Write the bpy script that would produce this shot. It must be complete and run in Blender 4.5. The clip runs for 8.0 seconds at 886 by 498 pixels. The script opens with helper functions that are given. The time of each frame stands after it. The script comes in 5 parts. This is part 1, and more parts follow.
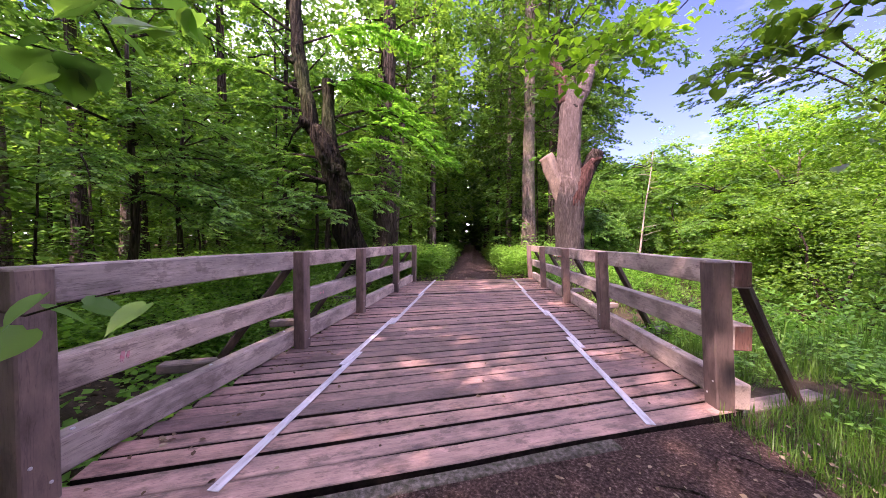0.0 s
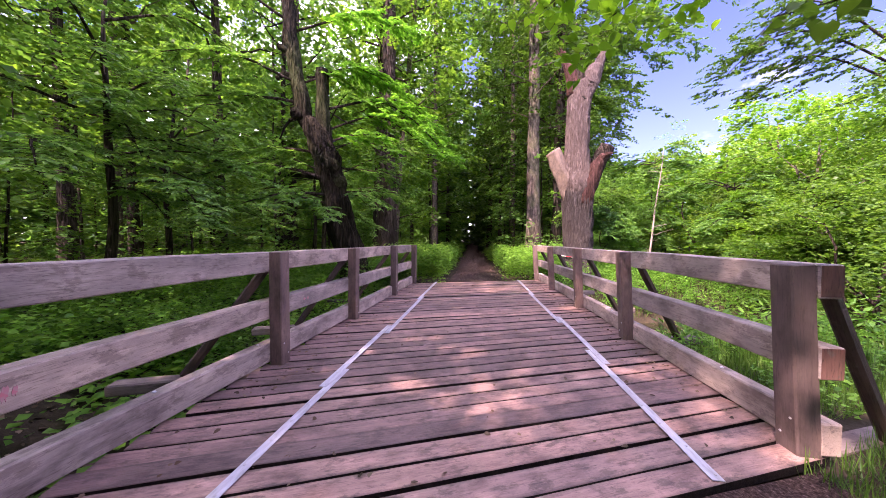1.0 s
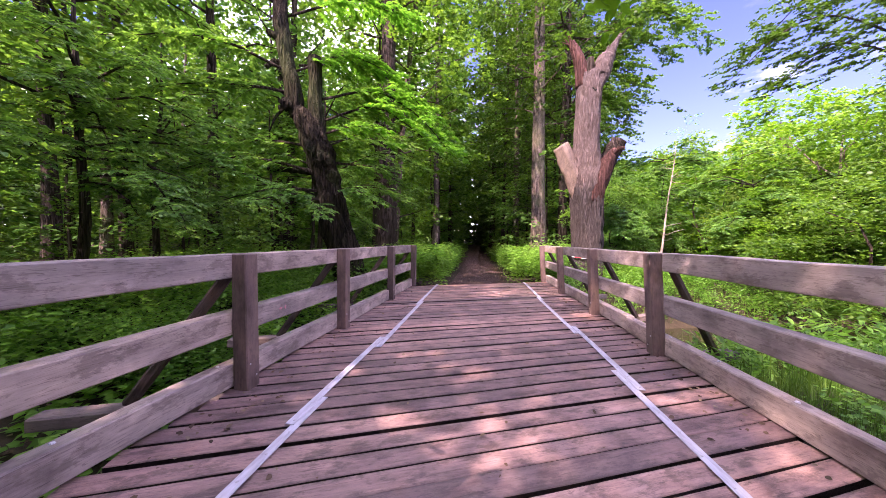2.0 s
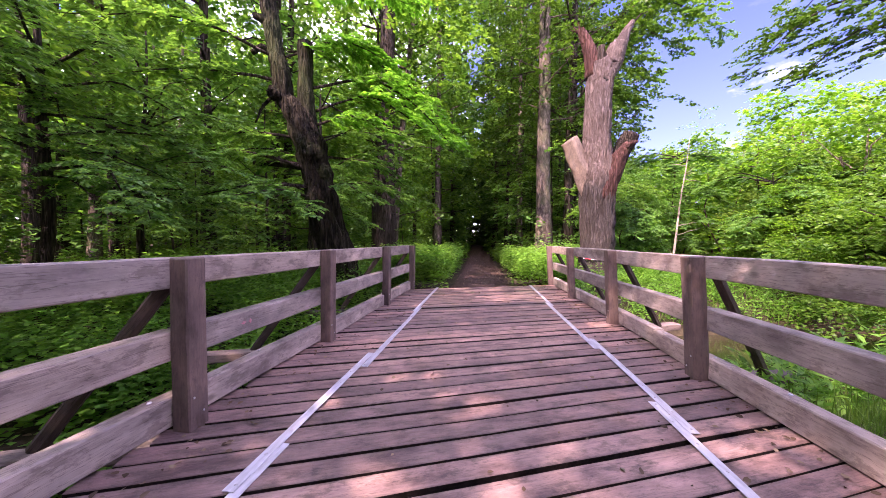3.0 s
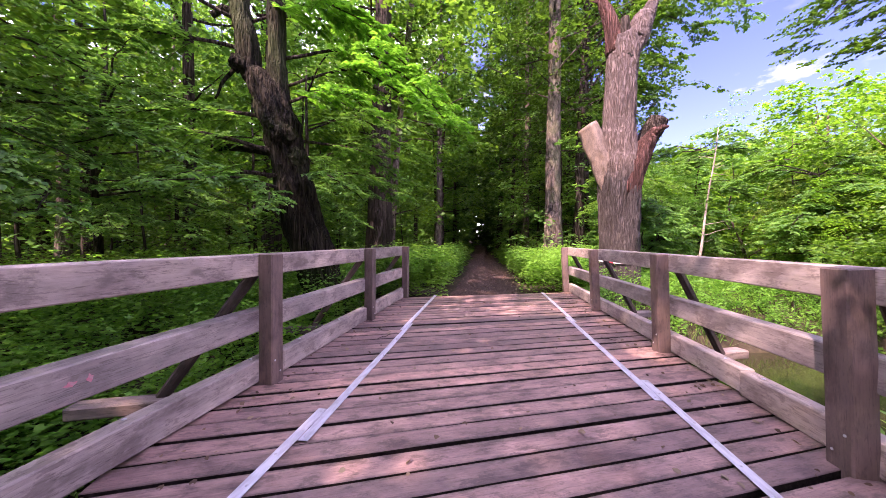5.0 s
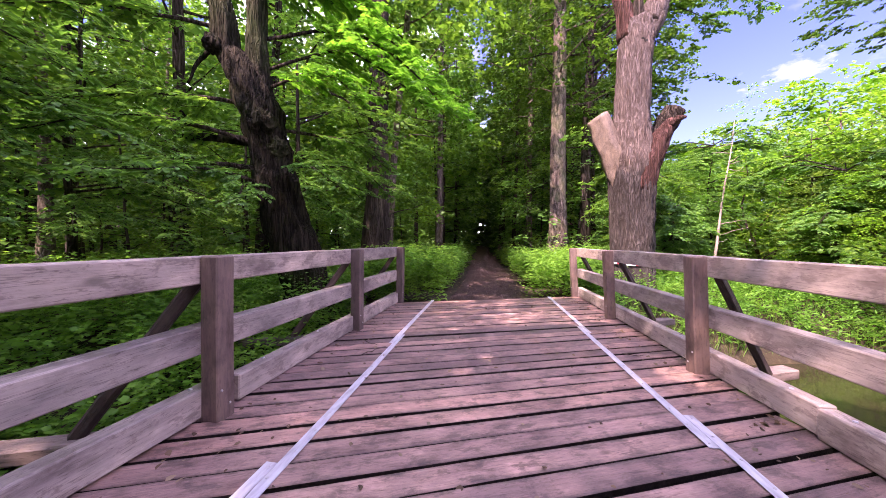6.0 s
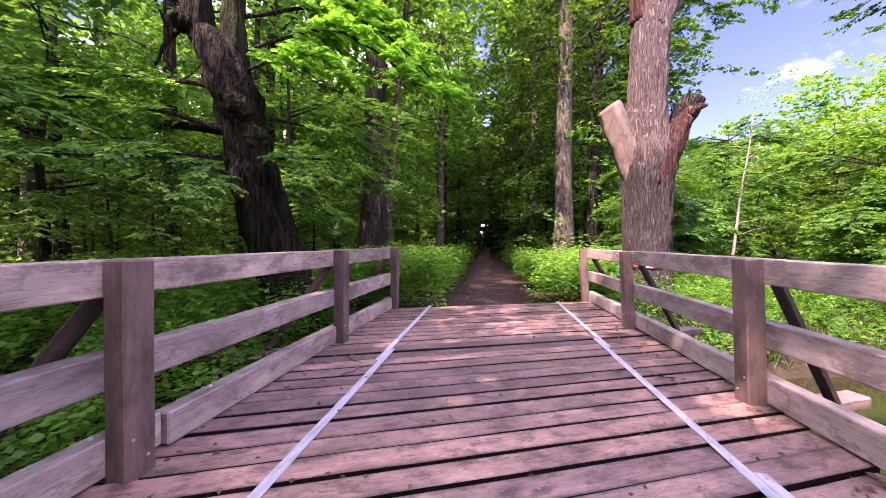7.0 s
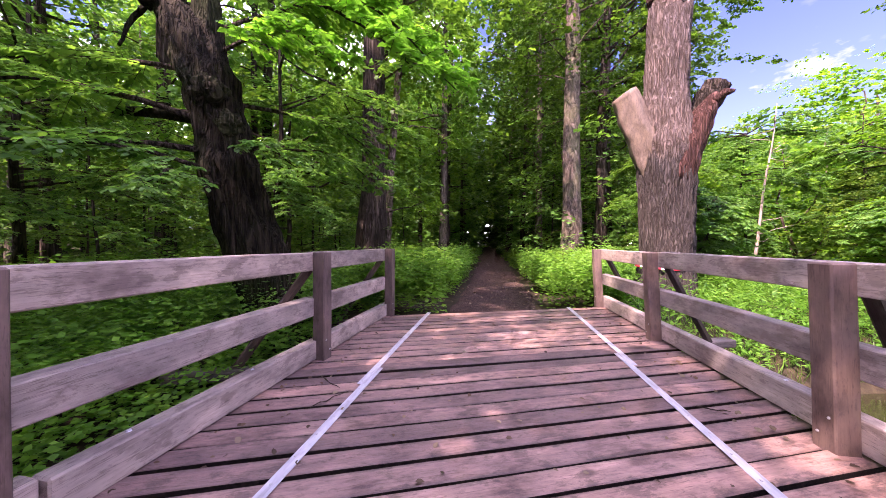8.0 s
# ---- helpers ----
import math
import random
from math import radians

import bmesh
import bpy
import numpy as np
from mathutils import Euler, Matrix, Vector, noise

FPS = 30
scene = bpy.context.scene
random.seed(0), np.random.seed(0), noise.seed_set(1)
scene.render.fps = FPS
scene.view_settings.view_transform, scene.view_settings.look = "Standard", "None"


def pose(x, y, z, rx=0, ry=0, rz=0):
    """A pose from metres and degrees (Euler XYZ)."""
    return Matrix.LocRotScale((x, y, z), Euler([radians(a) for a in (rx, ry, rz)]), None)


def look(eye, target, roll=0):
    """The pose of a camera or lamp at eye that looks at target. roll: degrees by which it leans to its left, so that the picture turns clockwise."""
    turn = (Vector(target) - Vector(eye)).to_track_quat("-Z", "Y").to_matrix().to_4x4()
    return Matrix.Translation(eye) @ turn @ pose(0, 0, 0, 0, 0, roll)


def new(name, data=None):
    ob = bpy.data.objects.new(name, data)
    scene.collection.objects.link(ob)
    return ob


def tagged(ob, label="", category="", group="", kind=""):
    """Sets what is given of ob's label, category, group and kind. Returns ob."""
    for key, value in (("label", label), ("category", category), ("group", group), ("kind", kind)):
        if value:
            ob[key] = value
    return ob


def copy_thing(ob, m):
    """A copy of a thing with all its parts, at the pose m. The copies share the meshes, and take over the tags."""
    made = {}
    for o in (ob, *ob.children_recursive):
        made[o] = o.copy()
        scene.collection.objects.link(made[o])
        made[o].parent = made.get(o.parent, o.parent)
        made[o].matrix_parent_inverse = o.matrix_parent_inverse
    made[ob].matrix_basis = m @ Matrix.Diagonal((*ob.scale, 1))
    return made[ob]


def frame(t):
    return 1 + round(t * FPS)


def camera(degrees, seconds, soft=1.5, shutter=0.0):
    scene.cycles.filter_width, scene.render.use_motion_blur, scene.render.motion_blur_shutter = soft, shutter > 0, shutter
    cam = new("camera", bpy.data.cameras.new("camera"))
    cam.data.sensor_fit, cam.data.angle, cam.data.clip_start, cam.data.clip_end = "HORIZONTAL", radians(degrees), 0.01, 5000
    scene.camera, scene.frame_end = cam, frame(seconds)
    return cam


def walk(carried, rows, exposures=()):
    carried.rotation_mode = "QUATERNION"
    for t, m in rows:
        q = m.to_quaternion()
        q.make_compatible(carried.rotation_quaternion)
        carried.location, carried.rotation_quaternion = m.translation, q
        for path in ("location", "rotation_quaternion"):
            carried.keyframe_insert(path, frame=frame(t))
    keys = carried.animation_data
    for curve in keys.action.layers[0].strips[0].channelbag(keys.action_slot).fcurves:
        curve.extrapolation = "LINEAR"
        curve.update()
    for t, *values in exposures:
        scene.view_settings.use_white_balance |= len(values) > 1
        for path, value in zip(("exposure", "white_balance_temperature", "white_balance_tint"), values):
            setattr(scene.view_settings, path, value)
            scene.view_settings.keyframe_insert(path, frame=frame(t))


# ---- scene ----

cam = camera(110.0, 8.0, 0.7)
PATH = [
    (0.0, (0.1613, 0.1100, 1.2242), (-0.0536, 2.0977, 1.1714), 0.42),
    (0.5, (0.1415, 0.3557, 1.2112), (-0.0796, 2.3427, 1.1594), 0.41),
    (1.0, (0.1216, 0.6098, 1.2043), (-0.1064, 2.5961, 1.1530), 0.40),
    (1.5, (0.1025, 0.8712, 1.2019), (-0.1329, 2.8566, 1.1507), 0.41),
    (2.0, (0.0845, 1.1383, 1.2021), (-0.1582, 3.1229, 1.1509), 0.42),
    (2.5, (0.0683, 1.4101, 1.2038), (-0.1816, 3.3938, 1.1525), 0.44),
    (3.0, (0.0540, 1.6854, 1.2057), (-0.2026, 3.6682, 1.1546), 0.46),
    (3.5, (0.0419, 1.9629, 1.2072), (-0.2209, 3.9449, 1.1563), 0.49),
    (4.0, (0.0320, 2.2417, 1.2075), (-0.2364, 4.2230, 1.1572), 0.52),
    (4.5, (0.0244, 2.5209, 1.2063), (-0.2494, 4.5014, 1.1570), 0.55),
    (5.0, (0.0189, 2.7993, 1.2036), (-0.2602, 4.7791, 1.1555), 0.57),
    (5.5, (0.0152, 3.0762, 1.1996), (-0.2694, 5.0553, 1.1531), 0.58),
    (6.0, (0.0131, 3.3507, 1.1947), (-0.2778, 5.3289, 1.1500), 0.58),
    (6.5, (0.0119, 3.6221, 1.1895), (-0.2865, 5.5992, 1.1470), 0.57),
    (7.0, (0.0111, 3.8896, 1.1850), (-0.2968, 5.8654, 1.1447), 0.53),
    (7.5, (0.0099, 4.1526, 1.1825), (-0.3099, 6.1265, 1.1444), 0.45),
    (8.0, (0.0077, 4.4106, 1.1832), (-0.3277, 6.3819, 1.1472), 0.35),
]
walk(cam, [(t, look(eye, target, roll)) for t, eye, target, roll in PATH],
     exposures=[(0.0, 3.34, 6350, 47), (8.0, 3.42, 6350, 47)])

# ---- light ----
SUN_FROM = Vector((-0.44, -0.58, 0.82)).normalized()  # direction towards the sun
world = bpy.data.worlds.new("sky_world")
scene.world = world
world.use_nodes = True
wt = world.node_tree
wt.nodes.clear()
w_out = wt.nodes.new("ShaderNodeOutputWorld")
w_bg = wt.nodes.new("ShaderNodeBackground")
w_sky = wt.nodes.new("ShaderNodeTexSky")
w_sky.sky_type = "NISHITA"
w_sky.sun_disc = False
w_sky.sun_elevation = math.asin(SUN_FROM.z)
w_sky.sun_rotation = math.atan2(SUN_FROM.x, SUN_FROM.y)
w_bg.inputs["Strength"].default_value = 0.055
w_tc = wt.nodes.new("ShaderNodeTexCoord")
w_map = wt.nodes.new("ShaderNodeMapping")
w_map.inputs["Scale"].default_value = (1.0, 1.0, 2.2)
w_map.inputs["Location"].default_value = (7.15, 5.25, 2.0)
w_noise = wt.nodes.new("ShaderNodeTexNoise")
w_noise.inputs["Scale"].default_value = 2.6
w_noise.inputs["Detail"].default_value = 7.0
w_noise.inputs["Roughness"].default_value = 0.55
w_ramp = wt.nodes.new("ShaderNodeValToRGB")
w_ramp.color_ramp.elements[0].position = 0.46
w_ramp.color_ramp.elements[1].position = 0.66
w_mix = wt.nodes.new("ShaderNodeMix")
w_mix.data_type = "RGBA"
w_sky.ozone_density = 4.0
w_sky.dust_density = 0.1
# overbright clouds, added outside the view as fill light
w_fill_cloud = wt.nodes.new("ShaderNodeHueSaturation")
w_fill_cloud.inputs["Saturation"].default_value = 0.2
w_fill_cloud.inputs["Value"].default_value = 11.8
w_tint = wt.nodes.new("ShaderNodeMix")
w_tint.data_type, w_tint.blend_type = "RGBA", "MULTIPLY"
w_tint.inputs["Factor"].default_value = 1.0
w_tint.inputs["B"].default_value = (0.6, 0.52, 0.74, 1.0)   # darkens the sky and tints it lilac
wt.links.new(w_sky.outputs["Color"], w_tint.inputs["A"])
wt.links.new(w_tint.outputs["Result"], w_fill_cloud.inputs["Color"])
wt.links.new(w_fill_cloud.outputs["Color"], w_mix.inputs["B"])
wt.links.new(w_tc.outputs["Generated"], w_map.inputs["Vector"])
wt.links.new(w_map.outputs["Vector"], w_noise.inputs["Vector"])
wt.links.new(w_noise.outputs["Fac"], w_ramp.inputs["Fac"])
PUFF = Vector((0.588, 0.735, 0.34)).normalized()
w_off = wt.nodes.new("ShaderNodeVectorMath")
w_off.operation = "SUBTRACT"
w_off.inputs[1].default_value = PUFF
w_flat = wt.nodes.new("ShaderNodeVectorMath")
w_flat.operation = "MULTIPLY"
w_flat.inputs[1].default_value = (1.0, 1.0, 2.2)
w_len = wt.nodes.new("ShaderNodeVectorMath")
w_len.operation = "LENGTH"
w_sum = wt.nodes.new("ShaderNodeMath")
w_sum.operation = "MULTIPLY_ADD"
w_sum.inputs[1].default_value = -1.2
wt.links.new(w_tc.outputs["Generated"], w_off.inputs[0])
wt.links.new(w_off.outputs["Vector"], w_flat.inputs[0])
wt.links.new(w_flat.outputs["Vector"], w_len.inputs[0])
wt.links.new(w_len.outputs["Value"], w_sum.inputs[0])
w_curl = wt.nodes.new("ShaderNodeTexNoise")
w_curl.inputs["Scale"].default_value = 6.0
w_curl.inputs["Detail"].default_value = 8.0
w_curl.inputs["Roughness"].default_value = 0.6
wt.links.new(w_map.outputs["Vector"], w_curl.inputs["Vector"])
wt.links.new(w_curl.outputs["Fac"], w_sum.inputs[2])
w_off2 = wt.nodes.new("ShaderNodeVectorMath")
w_off2.operation = "DISTANCE"
w_off2.inputs[1].default_value = Vector((0.575, 0.69, 0.45)).normalized()
wt.links.new(w_tc.outputs["Generated"], w_off2.inputs[0])
w_sum2 = wt.nodes.new("ShaderNodeMath")
w_sum2.operation = "MULTIPLY_ADD"
w_sum2.inputs[1].default_value = -0.9
wt.links.new(w_off2.outputs["Value"], w_sum2.inputs[0])
wt.links.new(w_ramp.inputs["Fac"].links[0].from_socket, w_sum2.inputs[2])
w_soft = wt.nodes.new("ShaderNodeMapRange")
w_soft.inputs["From Min"].default_value = 0.36
w_soft.inputs["From Max"].default_value = 0.56
w_soft.inputs["To Max"].default_value = 0.65
wt.links.new(w_sum2.outputs[0], w_soft.inputs["Value"])
w_puff = wt.nodes.new("ShaderNodeMapRange")
w_puff.inputs["From Min"].default_value = 0.46
w_puff.inputs["From Max"].default_value = 0.68
wt.links.new(w_sum.outputs[0], w_puff.inputs["Value"])
w_clear_view = wt.nodes.new("ShaderNodeMapRange")   # keeps the overbright clouds out of the visible sky
w_clear_view.interpolation_type = "SMOOTHSTEP"
w_clear_view.inputs["From Min"].default_value = 0.55
w_clear_view.inputs["From Max"].default_value = 1.1
wt.links.new(w_len.outputs["Value"], w_clear_view.inputs["Value"])
w_part = wt.nodes.new("ShaderNodeMath")
w_part.operation = "MULTIPLY"
wt.links.new(w_clear_view.outputs["Result"], w_part.inputs[0])
wt.links.new(w_ramp.outputs["Color"], w_part.inputs[1])
wt.links.new(w_part.outputs[0], w_mix.inputs["Factor"])
w_white = wt.nodes.new("ShaderNodeHueSaturation")
w_white.inputs["Saturation"].default_value = 0.2
w_white.inputs["Value"].default_value = 1.25
wt.links.new(w_sky.outputs["Color"], w_white.inputs["Color"])
w_both = wt.nodes.new("ShaderNodeMix")
w_both.data_type = "RGBA"
w_max = wt.nodes.new("ShaderNodeMath")
w_max.operation = "MAXIMUM"
wt.links.new(w_puff.outputs["Result"], w_max.inputs[0])
wt.links.new(w_soft.outputs["Result"], w_max.inputs[1])
wt.links.new(w_max.outputs[0], w_both.inputs["Factor"])
wt.links.new(w_mix.outputs["Result"], w_both.inputs["A"])
wt.links.new(w_white.outputs["Color"], w_both.inputs["B"])
wt.links.new(w_tint.outputs["Result"], w_mix.inputs["A"])
wt.links.new(w_both.outputs["Result"], w_bg.inputs["Color"])
wt.links.new(w_bg.outputs["Background"], w_out.inputs["Surface"])
sun = new("sun", bpy.data.lights.new("sun", "SUN"))
sun.data.energy, sun.data.angle, sun.data.color = 1.75, radians(0.6), (1.0, 0.87, 0.68)
sun.matrix_world = look(SUN_FROM * 60, (0, 0, 0))


# ---- materials ----
def material(name, rough=0.8, metal=0.0):
    m = bpy.data.materials.new(name)
    m.use_nodes = True
    b = m.node_tree.nodes["Principled BSDF"]
    b.inputs["Roughness"].default_value = rough
    b.inputs["Metallic"].default_value = metal
    return m, m.node_tree, b


def node(nt, kind, **values):
    n = nt.nodes.new(kind)
    for key, value in values.items():
        n.inputs[key.replace("_", " ")].default_value = value
    return n


def ramp(nt, source, stops):
    r = nt.nodes.new("ShaderNodeValToRGB")
    e = r.color_ramp.elements
    while len(e) < len(stops):
        e.new(0.5)
    for el, (p, c) in zip(e, stops):
        el.position, el.color = p, (*c, 1)
    nt.links.new(source, r.inputs["Fac"])
    return r.outputs["Color"]


def blend(nt, kind, fac, a, b):
    m = nt.nodes.new("ShaderNodeMix")
    m.data_type, m.blend_type = "RGBA", kind
    for key, value in (("Factor", fac), ("A", a), ("B", b)):
        if hasattr(value, "is_linked"):
            nt.links.new(value, m.inputs[key])
        else:
            m.inputs[key].default_value = value if key == "Factor" else (*value, 1)
    return m.outputs["Result"]


def bump(nt, bsdf, height, strength, distance):
    b = node(nt, "ShaderNodeBump", Strength=strength, Distance=distance)
    nt.links.new(height, b.inputs["Height"])
    nt.links.new(b.outputs["Normal"], bsdf.inputs["Normal"])


def object_coords(nt, scale, shift=True):
    """Object coordinates, scaled; each object starts at another place of the pattern."""
    tc = nt.nodes.new("ShaderNodeTexCoord")
    mp = node(nt, "ShaderNodeMapping", Scale=scale)
    source = tc.outputs["Object"]
    if shift:
        info = nt.nodes.new("ShaderNodeObjectInfo")
        mul = nt.nodes.new("ShaderNodeVectorMath")
        mul.operation = "MULTIPLY_ADD"
        comb = nt.nodes.new("ShaderNodeCombineXYZ")
        for k in "XYZ":
            nt.links.new(info.outputs["Random"], comb.inputs[k])
        nt.links.new(comb.outputs["Vector"], mul.inputs[0])
        mul.inputs[1].default_value = (37.0, 23.0, 51.0)
        nt.links.new(source, mul.inputs[2])
        source = mul.outputs["Vector"]
    nt.links.new(source, mp.inputs["Vector"])
    return mp.outputs["Vector"]


def wood(name, axis, dark, mid, light, rough=0.75, grain=28.0, stain=(0.08, 0.07, 0.06), stained=0.7, dark_edge=0.0, mottle=0.25, spread=0.6, fuzz=0.45, blotch=5.0, relief=0.9, stain_scale=16.0, cracks=0.8, stain_at=0.56, stain_edge=0.09):
    """Weathered timber with its grain along one local axis: fine grain, long streaks, patches, dark stains, knots."""
    m, nt, b = material(name, rough)

    def along(scale, stretch):
        v = [scale, scale, scale]
        v[axis] = scale * stretch
        return object_coords(nt, v)

    n1 = node(nt, "ShaderNodeTexNoise", Scale=1.0, Detail=7.0, Roughness=0.68, Distortion=0.5)
    nt.links.new(along(grain * 2.4, 0.06), n1.inputs["Vector"])
    col = ramp(nt, n1.outputs["Fac"], [(0.12, dark), (0.5, mid), (0.92, light)])
    col = blend(nt, "MIX", 1 - fuzz, col, mid)
    n2 = node(nt, "ShaderNodeTexNoise", Scale=1.0, Detail=6.0, Roughness=0.65)
    nt.links.new(along(blotch, 0.45), n2.inputs["Vector"])
    patch = ramp(nt, n2.outputs["Fac"], [(0.34, (0.36, 0.32, 0.34)), (0.47, (0.85, 0.85, 0.87)), (0.56, (1.05, 1.03, 1.02)), (0.66, (1.5, 1.46, 1.44))])
    col = blend(nt, "MULTIPLY", 0.9, col, patch)
    info = nt.nodes.new("ShaderNodeObjectInfo")
    each = ramp(nt, info.outputs["Random"], [(0.0, (0.58, 0.58, 0.62)), (0.35, (0.9, 0.87, 0.88)), (0.7, (1.1, 1.06, 1.04)), (1.0, (1.35, 1.22, 1.12))])
    col = blend(nt, "MULTIPLY", spread, col, each)
    n3 = node(nt, "ShaderNodeTexNoise", Scale=1.0, Detail=6.0, Roughness=0.72)
    nt.links.new(along(stain_scale, 0.5), n3.inputs["Vector"])
    spots = ramp(nt, n3.outputs["Fac"], [(0.52 if dark_edge else stain_at, (0, 0, 0)), (0.61 if dark_edge else stain_at + stain_edge, (stained, stained, stained))])
    col = blend(nt, "MIX", spots, col, stain)
    n4 = node(nt, "ShaderNodeTexNoise", Scale=1.0, Detail=5.0, Roughness=0.75, Distortion=0.3)
    nt.links.new(along(60.0, 0.16), n4.inputs["Vector"])
    col = blend(nt, "MULTIPLY", mottle, col, ramp(nt, n4.outputs["Fac"], [(0.36, (0.42, 0.39, 0.38)), (0.47, (0.9, 0.89, 0.88)), (0.56, (1.06, 1.05, 1.04)), (0.68, (1.4, 1.38, 1.34))]))
    n5 = node(nt, "ShaderNodeTexNoise", Scale=1.0, Detail=3.0, Roughness=0.55)
    nt.links.new(along(42.0, 0.05), n5.inputs["Vector"])
    line = nt.nodes.new("ShaderNodeMath")
    line.operation = "SUBTRACT"
    nt.links.new(n5.outputs["Fac"], line.inputs[0])
    line.inputs[1].default_value = 0.5
    line2 = nt.nodes.new("ShaderNodeMath")
    line2.operation = "ABSOLUTE"
    nt.links.new(line.outputs[0], line2.inputs[0])
    # hairline drying cracks along the grain
    crack = ramp(nt, line2.outputs[0], [(0.003, (0.32, 0.28, 0.27)), (0.014, (1, 1, 1))])
    col = blend(nt, "MULTIPLY", cracks, col, crack)
    v = node(nt, "ShaderNodeTexVoronoi", Scale=1.0)
    nt.links.new(along(4.0, 0.55), v.inputs["Vector"])
    knot = ramp(nt, v.outputs["Distance"], [(0.05, (0.75, 0.75, 0.75)), (0.12, (0, 0, 0))])
    col = blend(nt, "MIX", knot, col, dark)
    if dark_edge:
        # stain colour runs in from each board's long edges: dirt and painted joint shadow
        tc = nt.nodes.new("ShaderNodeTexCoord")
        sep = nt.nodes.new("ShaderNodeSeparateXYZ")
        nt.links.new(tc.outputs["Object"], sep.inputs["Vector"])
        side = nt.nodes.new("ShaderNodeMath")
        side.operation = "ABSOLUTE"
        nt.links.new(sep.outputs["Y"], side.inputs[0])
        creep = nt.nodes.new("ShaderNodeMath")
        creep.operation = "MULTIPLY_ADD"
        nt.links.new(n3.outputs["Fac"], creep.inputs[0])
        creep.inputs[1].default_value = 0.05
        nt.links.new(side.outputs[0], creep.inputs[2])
        edge_map = node(nt, "ShaderNodeMapRange", From_Min=dark_edge + 0.015, From_Max=dark_edge + 0.04, To_Max=0.7)
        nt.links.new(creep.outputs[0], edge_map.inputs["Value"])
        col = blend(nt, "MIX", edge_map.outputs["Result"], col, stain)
    nt.links.new(col, b.inputs["Base Color"])
    bump(nt, b, n1.outputs["Fac"], relief, 0.008)
    return m


M_PLANK = wood("deck_timber", 0, (0.1, 0.056, 0.05), (0.325, 0.206, 0.181), (0.51, 0.35, 0.31), 0.5, 24.0, (0.06, 0.038, 0.033), 0.6, 0.066, 0.35, 1.0, 0.35, 6.0, 0.5, 12.0, 0.6)
M_BEAM_Y = wood("rail_timber", 1, (0.14, 0.105, 0.093), (0.345, 0.28, 0.252), (0.52, 0.445, 0.405), 0.72, 16.0, (0.135, 0.095, 0.086), 0.58, 0.0, 0.22, 0.5, 0.32, 4.0, 0.35, 9.0, 0.65, 0.53, 0.065)
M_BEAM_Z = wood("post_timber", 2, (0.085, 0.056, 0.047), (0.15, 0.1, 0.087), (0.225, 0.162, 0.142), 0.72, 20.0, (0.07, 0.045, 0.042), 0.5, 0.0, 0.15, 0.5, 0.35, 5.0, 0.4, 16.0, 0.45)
M_BEAM_X = wood("cross_timber", 0, (0.1, 0.075, 0.065), (0.2, 0.152, 0.135), (0.3, 0.24, 0.215), 0.8, 24.0, relief=0.4)
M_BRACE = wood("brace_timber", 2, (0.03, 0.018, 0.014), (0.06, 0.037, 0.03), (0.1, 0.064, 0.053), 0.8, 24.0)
M_ENDGRAIN = wood("end_grain", 2, (0.04, 0.015, 0.012), (0.13, 0.06, 0.045), (0.22, 0.115, 0.09), 0.9, 20.0)


def metal_strip():
    m, nt, b = material("galvanised_steel", 0.5, 0.15)
    vec = object_coords(nt, (30, 6, 30))
    n = node(nt, "ShaderNodeTexNoise", Scale=1.0, Detail=5.0, Roughness=0.6)
    nt.links.new(vec, n.inputs["Vector"])
    nt.links.new(ramp(nt, n.outputs["Fac"], [(0.3, (0.36, 0.34, 0.38)), (0.6, (0.58, 0.56, 0.62))]), b.inputs["Base Color"])
    bump(nt, b, n.outputs["Fac"], 0.2, 0.002)
    return m


M_STEEL = metal_strip()
M_SCREW, _nt, _b = material("screw_steel", 0.5, 0.7)
_b.inputs["Base Color"].default_value = (0.5, 0.48, 0.5, 1)


def ground_like(name, stops, scale, rough=0.95, relief=0.03, second=None):
    m, nt, b = material(name, rough)
    b.inputs["Specular IOR Level"].default_value = 0.15
    tc = nt.nodes.new("ShaderNodeTexCoord")
    n1 = node(nt, "ShaderNodeTexNoise", Scale=scale, Detail=9.0, Roughness=0.68)
    n2 = node(nt, "ShaderNodeTexNoise", Scale=scale * 0.12, Detail=5.0, Roughness=0.6)
    for n in (n1, n2):
        nt.links.new(tc.outputs["Object"], n.inputs["Vector"])
    col = ramp(nt, n1.outputs["Fac"], stops)
    big = ramp(nt, n2.outputs["Fac"], [(0.3, (0.6, 0.6, 0.6)), (0.7, (1.3, 1.25, 1.2))])
    col = blend(nt, "MULTIPLY", 0.8, col, big)
    nt.links.new(col, b.inputs["Base Color"])
    bump(nt, b, n1.outputs["Fac"], 0.8, relief)
    return m


M_SOIL = ground_like("forest_soil", [(0.3, (0.022, 0.017, 0.012)), (0.55, (0.05, 0.038, 0.024)), (0.75, (0.09, 0.068, 0.04))], 9.0)
M_PATH = ground_like("trodden_earth", [(0.34, (0.02, 0.011, 0.009)), (0.48, (0.062, 0.036, 0.031)), (0.58, (0.12, 0.075, 0.066)), (0.66, (0.24, 0.175, 0.155))], 60.0, relief=0.06)
M_STONE = ground_like("edge_stone", [(0.34, (0.035, 0.045, 0.022)), (0.46, (0.075, 0.066, 0.052)), (0.56, (0.125, 0.108, 0.094)), (0.68, (0.21, 0.18, 0.16))], 30.0, relief=0.02)


